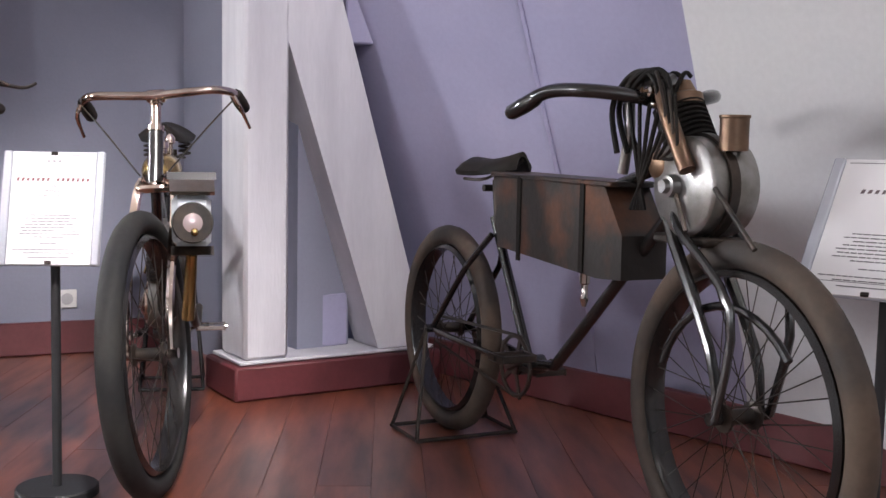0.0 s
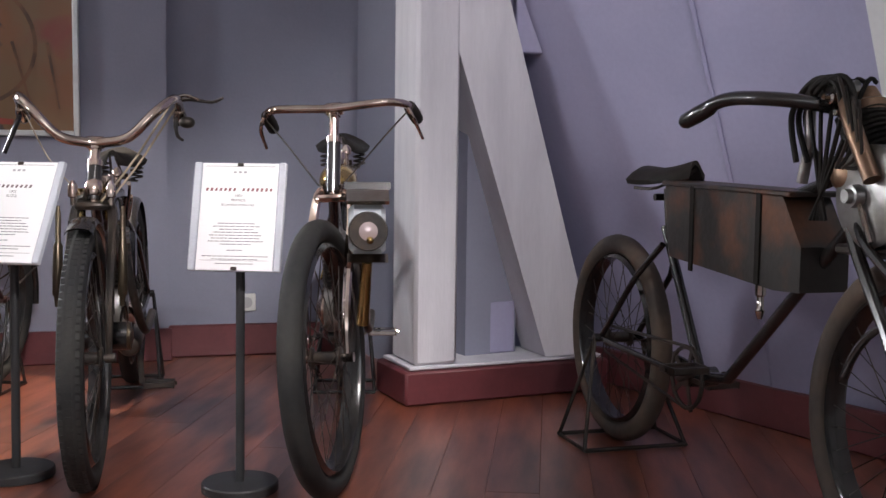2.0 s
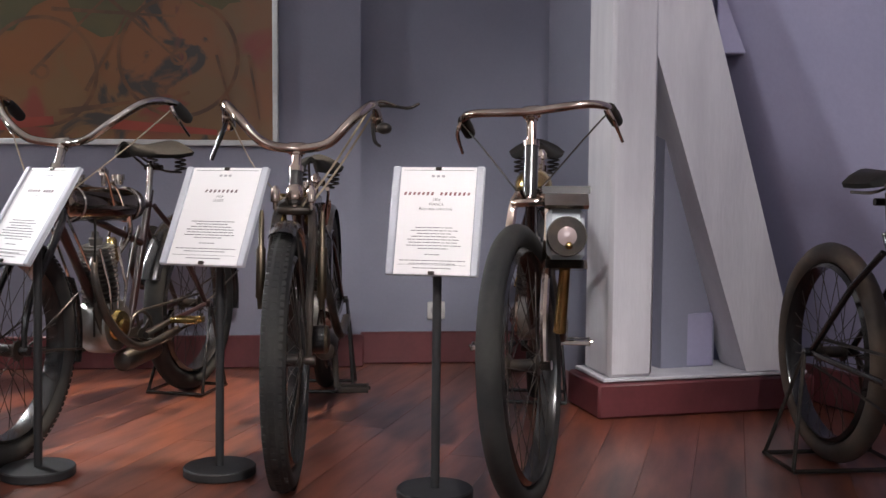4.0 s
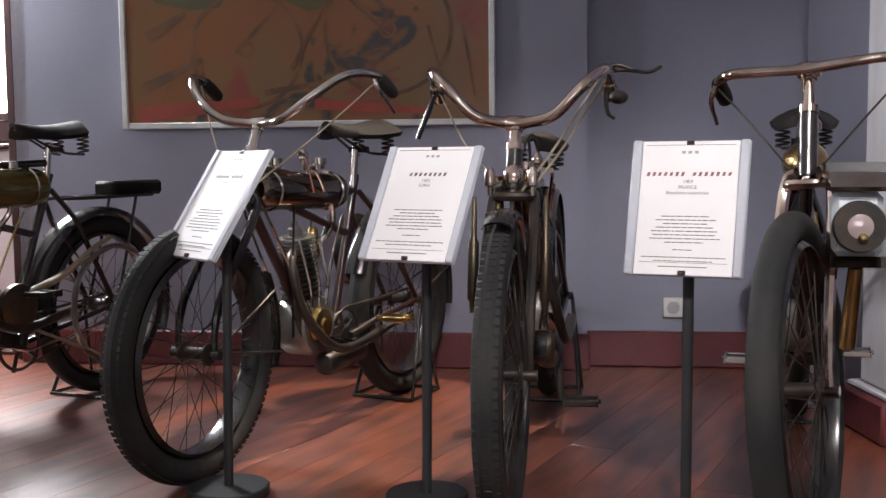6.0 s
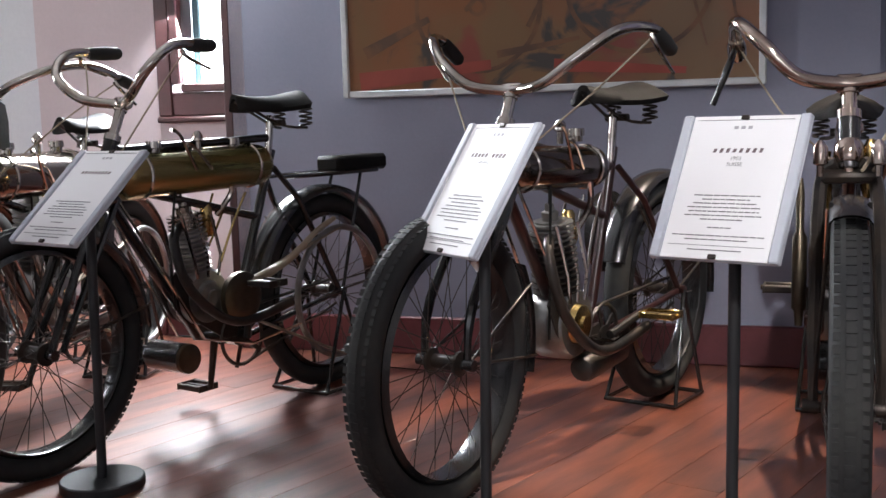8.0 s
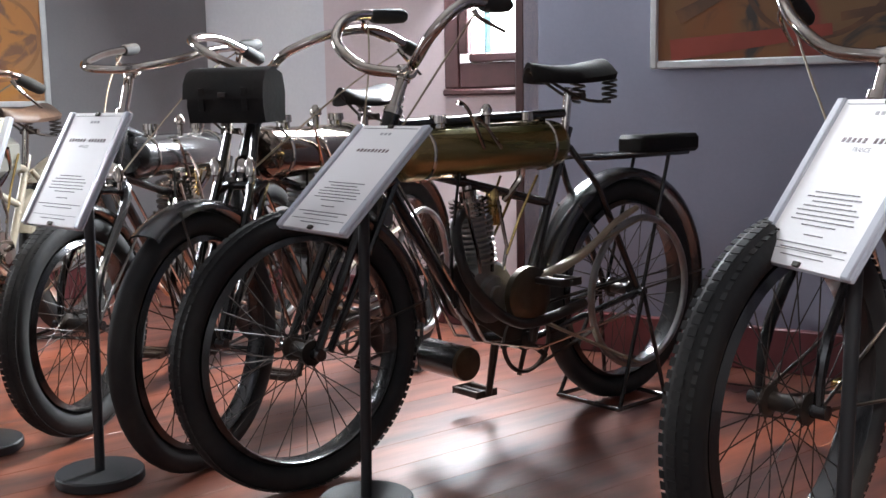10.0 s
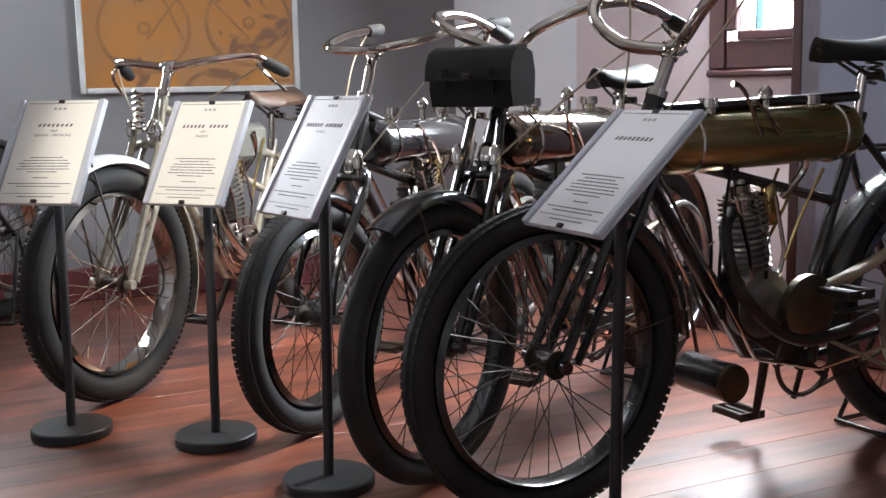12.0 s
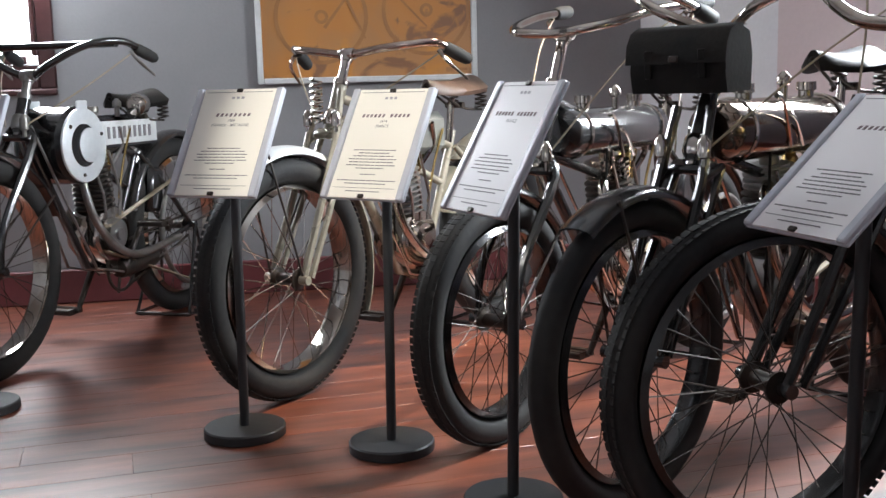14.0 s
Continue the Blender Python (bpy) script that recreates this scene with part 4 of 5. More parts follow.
    if e:
        ex, ez, k = e
        cc = part("engine", Shape().lathe((ex, -0.05 * k, ez), (ex, 0.05 * k, ez), [(0, 0.05 * k), (0.0, 0.078 * k), (0.15, 0.088 * k), (0.85, 0.088 * k), (1, 0.078 * k), (1, 0.05 * k)], 26), g("engine_mat", STEEL), t, "grey cast crankcase")
        tilt = radians(g("engine_tilt", 8))
        up = Vector((math.sin(tilt), 0, math.cos(tilt)))
        b0 = Vector((ex, 0, ez)) + up * 0.075 * k
        s = Shape()
        fins(s, tuple(b0), tuple(b0 + up * 0.13 * k), 0.058 * k, 9, 0.042 * k)
        part("cylinder", s, g("cyl_mat", DARK), cc)
        s = Shape()
        fins(s, tuple(b0 + up * 0.132 * k), tuple(b0 + up * 0.18 * k), 0.054 * k, 4, 0.04 * k)
        s.lathe(tuple(b0 + up * 0.18 * k), tuple(b0 + up * 0.22 * k), [(0, 0.02), (0.5, 0.02), (0.6, 0.012), (1, 0.01)], 12)
        part("cylinder_head", s, g("head_mat", STEEL), cc)
        q = b0 + up * 0.12 * k
        part("exhaust_pipe", Shape().tube([tuple(q + Vector((0.05 * k, 0.02, 0.02))), tuple(q + Vector((0.1 * k, 0.045, -0.02))), tuple(q + Vector((0.07 * k, 0.07, -0.16 * k))), (ex - 0.05, 0.085, ez - 0.07), (ex - 0.3 * k, 0.09, ez - 0.05)], 0.0125, 10, smooth=6), g("pipe_mat", metal), cc)
        q = b0 + up * 0.16 * k + Vector((-0.085 * k, 0, 0))
        s = Shape().lathe(tuple(q + Vector((0, 0, -0.05))), tuple(q + Vector((0, 0, 0.035))), [(0, 0.014), (0.2, 0.022), (0.5, 0.022), (0.55, 0.016), (0.9, 0.016), (1, 0.01)], 14).cyl(tuple(q), tuple(q + Vector((0.06 * k, 0, 0))), 0.011, 10)
        part("carburettor", s, BRASS, cc)
        for dx in (-0.035, 0.0, 0.035):
            part("valve_rod", Shape().tube([(ex + dx, 0.05 * k, ez + 0.05), (ex + dx * 1.3, 0.052 * k, ez + 0.12 * k), tuple(b0 + up * 0.15 * k + Vector((dx * 1.4, 0.04, 0.02)))], 0.0045, 6), metal, cc)
        part("timing_cover", Shape().lathe((ex, 0.05 * k, ez), (ex, 0.075 * k, ez), [(0, 0.05 * k), (0.6, 0.045 * k), (0.7, 0.02), (1, 0.018)], 20), g("cover_mat", metal), cc)
        part("drive_cover", Shape().lathe((ex + 0.02, -0.05 * k, ez), (ex + 0.02, -0.08 * k, ez), [(0, 0.06 * k), (0.3, 0.058 * k), (0.6, 0.03), (1, 0.012)], 20), g("cover_mat", metal), cc)
        s = Shape()
        for i in range(6):
            a = 2 * math.pi * i / 6
            s.cyl((ex + 0.07 * k * math.cos(a), -0.052 * k, ez + 0.07 * k * math.sin(a)), (ex + 0.07 * k * math.cos(a), -0.058 * k, ez + 0.07 * k * math.sin(a)), 0.006, 6)
        part("case_bolt", s, metal, cc)
        s = Shape()
        for i in range(3):
            s.tube([(ex - 0.1 - 0.03 * i, 0.03 * (i - 1), ez + 0.3 * k), (ex - 0.06 - 0.02 * i, 0.035 * (i - 1), ez + 0.2 * k), (ex - 0.02 * i, 0.05 * (i - 1), ez + 0.1 * k)], 0.0035, 6, smooth=5)
        part("fuel_pipe", s, g("pipe2_mat", BRASS), cc)
    if e and g("fittings", True):
        # oil box behind the seat tube, silencer, engine plates, control rods and levers
        if g("oil_box", True):
            part("oil_box", Shape().box(pose(sc.x - 0.05, 0, sc.z - 0.12, 0, -8, 0), 0.085, 0.1, 0.15, 0.014), g("box_mat", BLACK), t)
        if g("silencer", True):
            part("silencer", Shape().lathe((ex - 0.02, 0.04, ez - 0.115), (ex - 0.24, 0.04, ez - 0.1), [(0, 0.01), (0.04, 0.028), (0.1, 0.033), (0.9, 0.033), (0.96, 0.026), (1, 0.01)], 16), DARK, t)
        for side in (-1, 1):
            part("engine_plate", Shape().prism([(ex + 0.06, ez - 0.05), (ex + 0.12, ez + 0.06), (ex + 0.09, ez + 0.09), (ex - 0.02, ez - 0.03), (bb.x + 0.01, bb.z + 0.03), (bb.x, bb.z - 0.03)], "y", side * 0.036, side * 0.041), DARK, t)
            part("brake_rod", Shape().tube([tuple(h0 + Vector((-0.01, side * 0.028, 0))), (bb.x + 0.14, side * 0.05, bb.z + 0.02), (bb.x - 0.02, side * 0.06, bb.z - 0.02), (0.05, side * 0.065, rr - 0.05)], 0.0038, 6), metal, t)
        lx = (sc.x + h1.x) / 2
        for i, dz in enumerate((0.0, 0.035)):
            part("control_lever", Shape().tube([(lx + 0.05 * i, 0.055, sc.z + 0.01), (lx + 0.06 + 0.05 * i, 0.07, sc.z + 0.06 + dz), (lx + 0.09 + 0.05 * i, 0.07, sc.z + 0.075 + dz)], [0.005, 0.004, 0.006], 8, smooth=3), metal, t)
        part("intake_pipe", Shape().tube([(ex - 0.08, 0.0, ez + 0.2), (ex - 0.12, 0.02, ez + 0.26), (ex - 0.1, 0.03, ez + 0.32)], 0.008, 8, smooth=4), metal, t)
        part("spark_lead", Shape().tube([tuple(b0 + up * 0.22 * k), tuple(b0 + up * 0.26 * k + Vector((0.04, 0.03, 0))), (ex + 0.12, 0.045, ez + 0.1), (ex + 0.1, 0.03, ez - 0.02)], 0.0032, 6, smooth=6), LEATHER, t)
        part("head_lug", Shape().lathe(tuple(h0 - ax * 0.01), tuple(h0 + ax * 0.03), [(0, 0.02), (0.2, 0.024), (0.8, 0.024), (1, 0.02)], 14), metal, t)
        for side in (-1, 1):
            part("grease_cup", Shape().lathe(tuple(crown + Vector((0.03, side * 0.045, 0.0))), tuple(crown + Vector((0.03, side * 0.045, 0.06))), [(0, 0.006), (0.3, 0.006), (0.35, 0.012), (0.8, 0.012), (1, 0.004)], 10), metal, t, "", sm)
    if g("magneto"):
        x, z = g("magneto")
        s = Shape().lathe((x, -0.06, z), (x, 0.06, z), [(0, 0.02), (0, 0.038), (1, 0.038), (1, 0.02)], 20)
        mg = part("magneto", s, BLACK, t)
        part("magneto_cap", Shape().lathe((x, 0.061, z), (x, 0.075, z), [(0, 0.039), (0.6, 0.037), (1, 0.012)], 20), PATINA, mg)
    # guards, rack, stand
    if g("front_guard"):
        a0, a1, w, gm = g("front_guard")
        guard("front_mudguard", t, sm @ pose(wb, 0, r), r + 0.022, a0, a1, w, gm)
    if g("rear_guard"):
        a0, a1, w, gm = g("rear_guard")
        guard("rear_mudguard", t, pose(0, 0, rr), rr + 0.025, a0, a1, w, gm)
    if g("rack"):
        z = 2 * rr + 0.06
        s = Shape()
        for side in (-1, 1):
            s.tube([(sc.x - 0.02, side * 0.03, sc.z - 0.03), (0.1, side * 0.055, z), (-0.2, side * 0.055, z)], 0.006, 8)
            s.tube([(-0.12, side * 0.055, z), (-0.01, side * 0.06, rr)], 0.005, 8)
        for i in range(5):
            s.cyl((0.05 - i * 0.06, -0.055, z), (0.05 - i * 0.06, 0.055, z), 0.004, 8)
        rk = part("carrier", s, BLACK, t)
        part("tool_box", Shape().box(pose(-0.15, 0, z + 0.024), 0.24, 0.09, 0.048, 0.01), LEATHER, rk, "black leather tool case")
    if g("stand", True):
        y, zf = g("stand_y", 0.1), 0.007
        ft = part("rear_stand", Shape().tube([(-0.06, -y, zf), (0.13, -y, zf), (0.13, y, zf), (-0.06, y, zf)], 0.006, 8, True), g("stand_mat", BLACK), t)
        for side in (-1, 1):
            for x in (-0.055, 0.125):
                part("stand_leg", Shape().tube([(0, side * 0.072, rr), (x, side * y, zf)], 0.0055, 8), g("stand_mat", BLACK), ft)
    return t, fk, dict(crown=crown, stem=stem, h0=h0, h1=h1, bb=bb, sc=sc, ax=ax)

# ---- the row of cycles ----
FLAT = [(0.03, 0.015, 0.0), (0.035, 0.09, 0.004), (0.02, 0.15, 0.006), (-0.03, 0.185, -0.004), (-0.09, 0.19, -0.03)]
SWEPT = [(0.01, 0.02, 0.0), (0.025, 0.085, 0.015), (0.02, 0.145, 0.075), (-0.04, 0.19, 0.115), (-0.12, 0.2, 0.1), (-0.165, 0.2, 0.07)]
BROAD = [(0.01, 0.02, 0.0), (0.03, 0.09, 0.012), (0.02, 0.16, 0.06), (-0.04, 0.225, 0.115), (-0.13, 0.262, 0.12), (-0.2, 0.268, 0.085)]
LOOP = [(0.015, 0.02, 0.0), (0.05, 0.09, 0.015), (0.06, 0.16, 0.07), (0.0, 0.185, 0.125), (-0.12, 0.17, 0.13)]
LONG = [(0.01, 0.02, 0.02), (0.05, 0.1, 0.06), (0.0, 0.19, 0.1), (-0.16, 0.22, 0.11), (-0.34, 0.23, 0.07)]
WIDE = [(0.0, 0.02, 0.0), (0.0, 0.1, 0.01), (-0.02, 0.18, 0.018), (-0.07, 0.23, 0.02), (-0.15, 0.26, -0.015)]
BACK = [(0.0, 0.02, 0.0), (0.0, 0.08, 0.01), (-0.05, 0.15, 0.02), (-0.14, 0.19, 0.02), (-0.23, 0.215, -0.015)]

# worn bicycle with an engine above its front wheel
f0, r0 = Vector((0.603, 1.944, 0)), Vector((0.015, 3.03, 0))
hd = math.degrees(math.atan2(f0.y - r0.y, f0.x - r0.x))
L0 = (f0 - r0).length
c0, k0, p0 = cycle("motor_bicycle", f0, hd, L0, 0.318, "worn black motor bicycle with engine above the front wheel", dict(
    rear_r=0.29, rubber=OLDRUBBER, metal=DARK, fork_mat=BLACK, twin_fork=True, bars=BACK, bar_z=0.885, bar_mat=BLACK, bar_r=0.014, levers=False, grip_mat=BLACK, stem_mat=DARK,
    seat=(0.27, 0.765), springs=False, saddle_tilt=-6, crank=(0.47, 0, 0.27), mid_tube=False, stand_mat=DARK, crank_angle=20, chain_side=-1, head=70, stand_y=0.15, category="motor bicycle", tyre=0.027))
part("tin_case", Shape().prism([(0.36, 0.73), (0.86, 0.72), (0.93, 0.62), (0.93, 0.53), (0.84, 0.525), (0.39, 0.555)], "y", -0.055, 0.055), RUSTBOX, c0, "worn black tin case with rusty patches", sharp=20)
case = Shape().box(pose(0.62, 0, 0.727, 0, 1, 0), 0.54, 0.118, 0.012, 0.003)
part("case_lid", case, RUSTBOX, c0)
for xx in (0.5, 0.78):
    part("case_strap", Shape().box(pose(xx, -0.057, 0.63), 0.018, 0.004, 0.2, 0.001), LEATHER, c0)
cr = p0["crown"]
ec = Vector((cr.x + 0.05, 0, cr.z + 0.045))
en = part("engine", Shape().lathe((ec.x, -0.055, ec.z), (ec.x, 0.055, ec.z), [(0, 0.02), (0, 0.085), (0.06, 0.093), (0.94, 0.093), (1, 0.085), (1, 0.02)], 36), STEEL, c0, "dull grey round crankcase")
part("case_rim", Shape().lathe((ec.x, -0.02, ec.z), (ec.x, 0.0, ec.z), [(0, 0.09), (0, 0.1), (1, 0.1), (1, 0.09)], 36), DARK, en)
part("case_boss", Shape().lathe((ec.x - 0.02, -0.056, ec.z + 0.0), (ec.x - 0.02, -0.085, ec.z + 0.0), [(0, 0.022), (0.6, 0.02), (0.65, 0.014), (1, 0.012)], 16), STEEL, en)
part("case_lever", Shape().tube([(ec.x - 0.015, -0.062, ec.z), (ec.x + 0.03, -0.064, ec.z - 0.08)], 0.005, 8), NICKEL, en)
s = Shape()
fins(s, (ec.x - 0.03, 0, ec.z + 0.08), (ec.x - 0.075, 0, ec.z + 0.15), 0.04, 8, 0.034)
part("cylinder", s, LEATHER, en, "black finned cylinder")
part("coil_box", Shape().box(pose(ec.x - 0.075, 0.0, ec.z + 0.118, 0, -32, 0), 0.088, 0.085, 0.12, 0.02), LEATHER, en, "black wrapped coil box")
for q in (-0.05, 0.0, 0.05):
    part("cable", Shape().tube([(ec.x - 0.17, -0.06 + q * 0.5, ec.z + 0.06), (ec.x - 0.19, -0.07 + q * 0.3, ec.z + 0.15), (ec.x - 0.13 + q * 0.5, -0.066, ec.z + 0.212), (ec.x - 0.06 + q * 0.4, -0.066, ec.z + 0.2), (ec.x - 0.03 + q * 0.3, -0.066, ec.z + 0.1)], 0.006, 7, smooth=6), LEATHER, en)
part("cylinder_cap", Shape().lathe((ec.x - 0.076, 0, ec.z + 0.15), (ec.x - 0.09, 0, ec.z + 0.195), [(0, 0.04), (0.4, 0.04), (0.5, 0.03), (1, 0.022)], 18), BRONZE, en)
part("intake_pipe", Shape().tube([(ec.x - 0.085, -0.045, ec.z + 0.19), (ec.x - 0.03, -0.068, ec.z + 0.13), (ec.x + 0.035, -0.07, ec.z + 0.03)], 0.016, 12, smooth=5), BRONZE, en, "brown copper pipe")
part("exhaust_bend", Shape().tube([(ec.x - 0.07, -0.03, ec.z + 0.2), (ec.x - 0.17, -0.05, ec.z + 0.19), (ec.x - 0.18, -0.05, ec.z + 0.1), (ec.x - 0.2, -0.05, ec.z + 0.02)], 0.011, 10, smooth=6), STEEL, en)
part("carburettor", Shape().lathe((ec.x - 0.08, -0.06, ec.z + 0.04), (ec.x - 0.08, 0.02, ec.z + 0.04), [(0, 0.02), (0.1, 0.03), (0.5, 0.03), (0.6, 0.02), (1, 0.018)], 18), BRONZE, en, "tarnished brass carburettor")
part("oil_cup", Shape().lathe((ec.x + 0.075, 0.0, ec.z + 0.065), (ec.x + 0.075, 0.0, ec.z + 0.13), [(0, 0.01), (0.02, 0.026), (0.9, 0.026), (0.93, 0.028), (1, 0.028), (1, 0.022)], 20), BRONZE, en, "brown metal cup")
part("cup_stem", Shape().tube([(ec.x + 0.075, 0, ec.z + 0.066), (ec.x + 0.072, 0, ec.z + 0.03), (ec.x + 0.05, 0, ec.z + 0.0)], 0.006, 8, smooth=4), STEEL, en)
for i in range(5):
    a = 0.012 * i
    part("cable", Shape().tube([(ec.x - 0.10 + a, -0.05 + a, ec.z + 0.205), (ec.x - 0.155 + 2 * a, -0.07 + a, ec.z + 0.2), (ec.x - 0.14 + a, -0.06, ec.z + 0.05), (ec.x - 0.12 - a, -0.05, ec.z - 0.05)], 0.0045, 6, smooth=6), LEATHER, en)
for i in range(4):
    b = 0.02 * i
    part("wire", Shape().tube([(ec.x - 0.11 + b, -0.04, ec.z + 0.19 - 0.3 * b), (ec.x - 0.06 + b, -0.075, ec.z + 0.21 - b), (ec.x - 0.02 + 0.6 * b, -0.08, ec.z + 0.12 - b), (ec.x - 0.06 + 0.5 * b, -0.075, ec.z + 0.05)], 0.0035, 6, smooth=5), LEATHER if i % 2 else DARK, en)
for i in range(3):
    part("terminal", Shape().lathe((ec.x - 0.1 + 0.035 * i, -0.05, ec.z + 0.175 - 0.03 * i), (ec.x - 0.1 + 0.035 * i, -0.08, ec.z + 0.18 - 0.03 * i), [(0, 0.008), (0.5, 0.011), (0.6, 0.006), (1, 0.006)], 10), NICKEL, en)
part("brass_tap", Shape().lathe((ec.x - 0.12, -0.03, ec.z + 0.18), (ec.x - 0.12, -0.03, ec.z + 0.225), [(0, 0.01), (0.3, 0.018), (0.7, 0.018), (1, 0.006)], 12), BRASS, en)
part("engine_bracket", Shape().box(pose(ec.x - 0.02, 0, ec.z - 0.1), 0.16, 0.09, 0.018, 0.005), DARK, en)
part("bracket_rod", Shape().tube([(ec.x + 0.09, -0.05, ec.z - 0.0), (ec.x + 0.2, -0.05, ec.z - 0.1)], 0.005, 8), DARK, en)
part("drain_tap", Shape().lathe((0.74, -0.02, 0.525), (0.74, -0.02, 0.45), [(0, 0.012), (0.3, 0.012), (0.35, 0.008), (0.7, 0.008), (0.75, 0.011), (1, 0.005)], 12), NICKEL, c0)
part("rim_brake", Shape().tube([(L0 + 0.2 * math.cos(q), -0.03, 0.318 + 0.2 * math.sin(q)) for q in [radians(d) for d in range(40, 170, 10)]], 0.008, 8), BLACK, c0)

# nickelled bicycle with a carbide lamp
c1, k1, p1 = cycle("motor_bicycle", (-0.606, 2.335), -74, 1.2, 0.322, "black motor bicycle with flat nickel bars and carbide lamp", dict(
    steer=-12, pipe_mat=DARK, metal=COPPERY, fork_mat=COPPERY, bars=FLAT, bar_z=0.905, seat=(0.42, 0.84), crank=(0.5, 0, 0.26), tank=(0.5, 0.82, 0.72, 0.05, "point", BRASS), tank_label="polished brass tank",
    engine=(0.62, 0.36, 0.8), rear_guard=(20, 170, 0.06, BLACK), category="motor bicycle", grip_mat=LEATHER, pedal_mat=NICKEL, bright_crank=True, fittings=False, tyre=0.027, head=70, crank_angle=5, cable_mat=DARK, stem_mat=COPPERY))
lm = pose(1.11, 0.085, 0.615, 0, -4, 4)
lb = part("headlamp", Shape().box(pose(-0.03, 0, 0.0), 0.09, 0.088, 0.12, 0.012), ALU, c1, "nickel carbide headlamp with round lens", lm, 30)
part("lens_ring", Shape().lathe((0.012, 0.0, -0.005), (0.052, 0.0, -0.005), [(0, 0.04), (0.3, 0.046), (0.7, 0.047), (1, 0.044), (1, 0.035)], 32), DARK, lb)
part("lens", Shape().lathe((0.04, 0.0, -0.005), (0.056, 0.0, -0.005), [(0, 0.04), (0.4, 0.036), (0.8, 0.02), (1, 0.003)], 28), LENS, lb, "pale round lens")
part("burner", Shape().ball((0.054, 0.004, -0.026), 0.009, 0.009, 0.009, 12, 8), BRASS, lb)
part("lamp_hood", Shape().prism([(-0.075, 0.07), (0.035, 0.058), (0.042, 0.066), (0.012, 0.098), (-0.05, 0.104)], "y", -0.05, 0.05), NICKEL, lb, "", sharp=25)
part("hood_rim", Shape().prism([(0.0, 0.098), (0.016, 0.094), (0.008, 0.112), (-0.06, 0.116), (-0.055, 0.102)], "y", -0.055, 0.055), BLACK, lb, "", sharp=25)
part("lamp_foot", Shape().prism([(-0.07, -0.06), (0.02, -0.058), (0.04, -0.078), (-0.06, -0.085)], "y", -0.048, 0.048), NICKEL, lb, "", sharp=25)
part("lamp_bracket", Shape().cyl((1.12, 0.05, 0.58), (1.12, 0.09, 0.58), 0.008, 8), DARK, c1)
part("air_pump", Shape().tube([(1.1, 0.085, 0.535), (1.06, 0.075, 0.38)], [0.013, 0.016], 12), BRASS, c1, "brass tube")

# tall nickel bars, block tread
c2, k2, p2 = cycle("motorcycle", (-1.17, 2.24), -66, 1.22, 0.308, "slim black motorcycle with high curved nickel handlebars", dict(
    steer=0, metal=COPPERY, bars=SWEPT, bar_z=0.815, seat=(0.45, 0.79), tread=True, tyre=0.028, crank=(0.5, 0, 0.24), pipe_mat=DARK, pipe2_mat=DARK, engine=(0.62, 0.34, 0.95), tank=(0.46, 0.86, 0.64, 0.06, "box", BLACK),
    rear_guard=(10, 180, 0.07, BLACK), front_guard=(70, 135, 0.06, BLACK), fork_mat=DARK, magneto=(0.85, 0.3), head=68, rack=False, bar_r=0.0125, crank_angle=120, levers=False, grips=False))
e2 = p2["stem"] + Vector((-0.165, 0.2, 0.07))
for sd in (-1, 1):
    e = Vector((e2.x, sd * 0.2, e2.z))
    part("bar_end", Shape().lathe(tuple(e + Vector((0.03, 0, 0.02))), tuple(e + Vector((-0.012, 0, -0.012))), [(0, 0.014), (0.3, 0.018), (0.8, 0.018), (1, 0.012)], 14), NICKEL, c2)
e = Vector((e2.x, -0.2, e2.z))
part("brake_lever", Shape().tube([tuple(e + Vector((0.02, 0.0, 0.01))), tuple(e + Vector((0.045, -0.012, -0.03))), tuple(e + Vector((0.05, -0.04, -0.1)))], [0.006, 0.007, 0.006], 8, smooth=4), BLACK, c2, "black hanging brake lever")
part("cable", Shape().tube([tuple(e + Vector((0.02, 0.01, 0))), tuple((e + p2["h0"]) / 2 + Vector((0.05, -0.01, -0.02))), tuple(p2["h0"] + Vector((0.02, -0.03, 0)))], 0.0018, 6, smooth=8), BELT, c2)
e = e2
part("throttle_lever", Shape().tube([tuple(e + Vector((0.03, -0.02, 0.045))), tuple(e + Vector((0.02, 0.03, 0.05))), tuple(e + Vector((0.0, 0.085, 0.045))), tuple(e + Vector((-0.01, 0.115, 0.058)))], [0.007, 0.005, 0.0045, 0.004], 8, smooth=4), DARK, c2)
part("air_lever", Shape().tube([tuple(e + Vector((0.045, -0.03, 0.04))), tuple(e + Vector((0.03, 0.01, 0.06))), tuple(e + Vector((0.02, 0.05, 0.05)))], [0.006, 0.005, 0.004], 8, smooth=4), NICKEL, c2)
part("bell", Shape().ball(tuple(e + Vector((0.035, 0.02, -0.012))), 0.022, 0.022, 0.016, 14, 8), DARK, c2, "small dark round lever housing")
part("brake_lever", Shape().tube([tuple(e + Vector((0.05, -0.01, 0.0))), tuple(e + Vector((0.06, -0.005, -0.045))), tuple(e + Vector((0.05, 0.01, -0.06)))], [0.006, 0.005, 0.004], 8, smooth=4), DARK, c2)
for dy in (0.0, 0.018):
    part("cable", Shape().tube([tuple(e + Vector((0.03, -0.02 + dy, 0.04))), tuple((e + p2["h0"]) / 2 + Vector((0.02, -0.01 + dy, -0.015))), tuple(p2["h0"] + Vector((0.03, 0.02 + dy, -0.02)))], 0.0032, 6, smooth=8), BELT, c2, "tan covered cable")
sp = Shape()
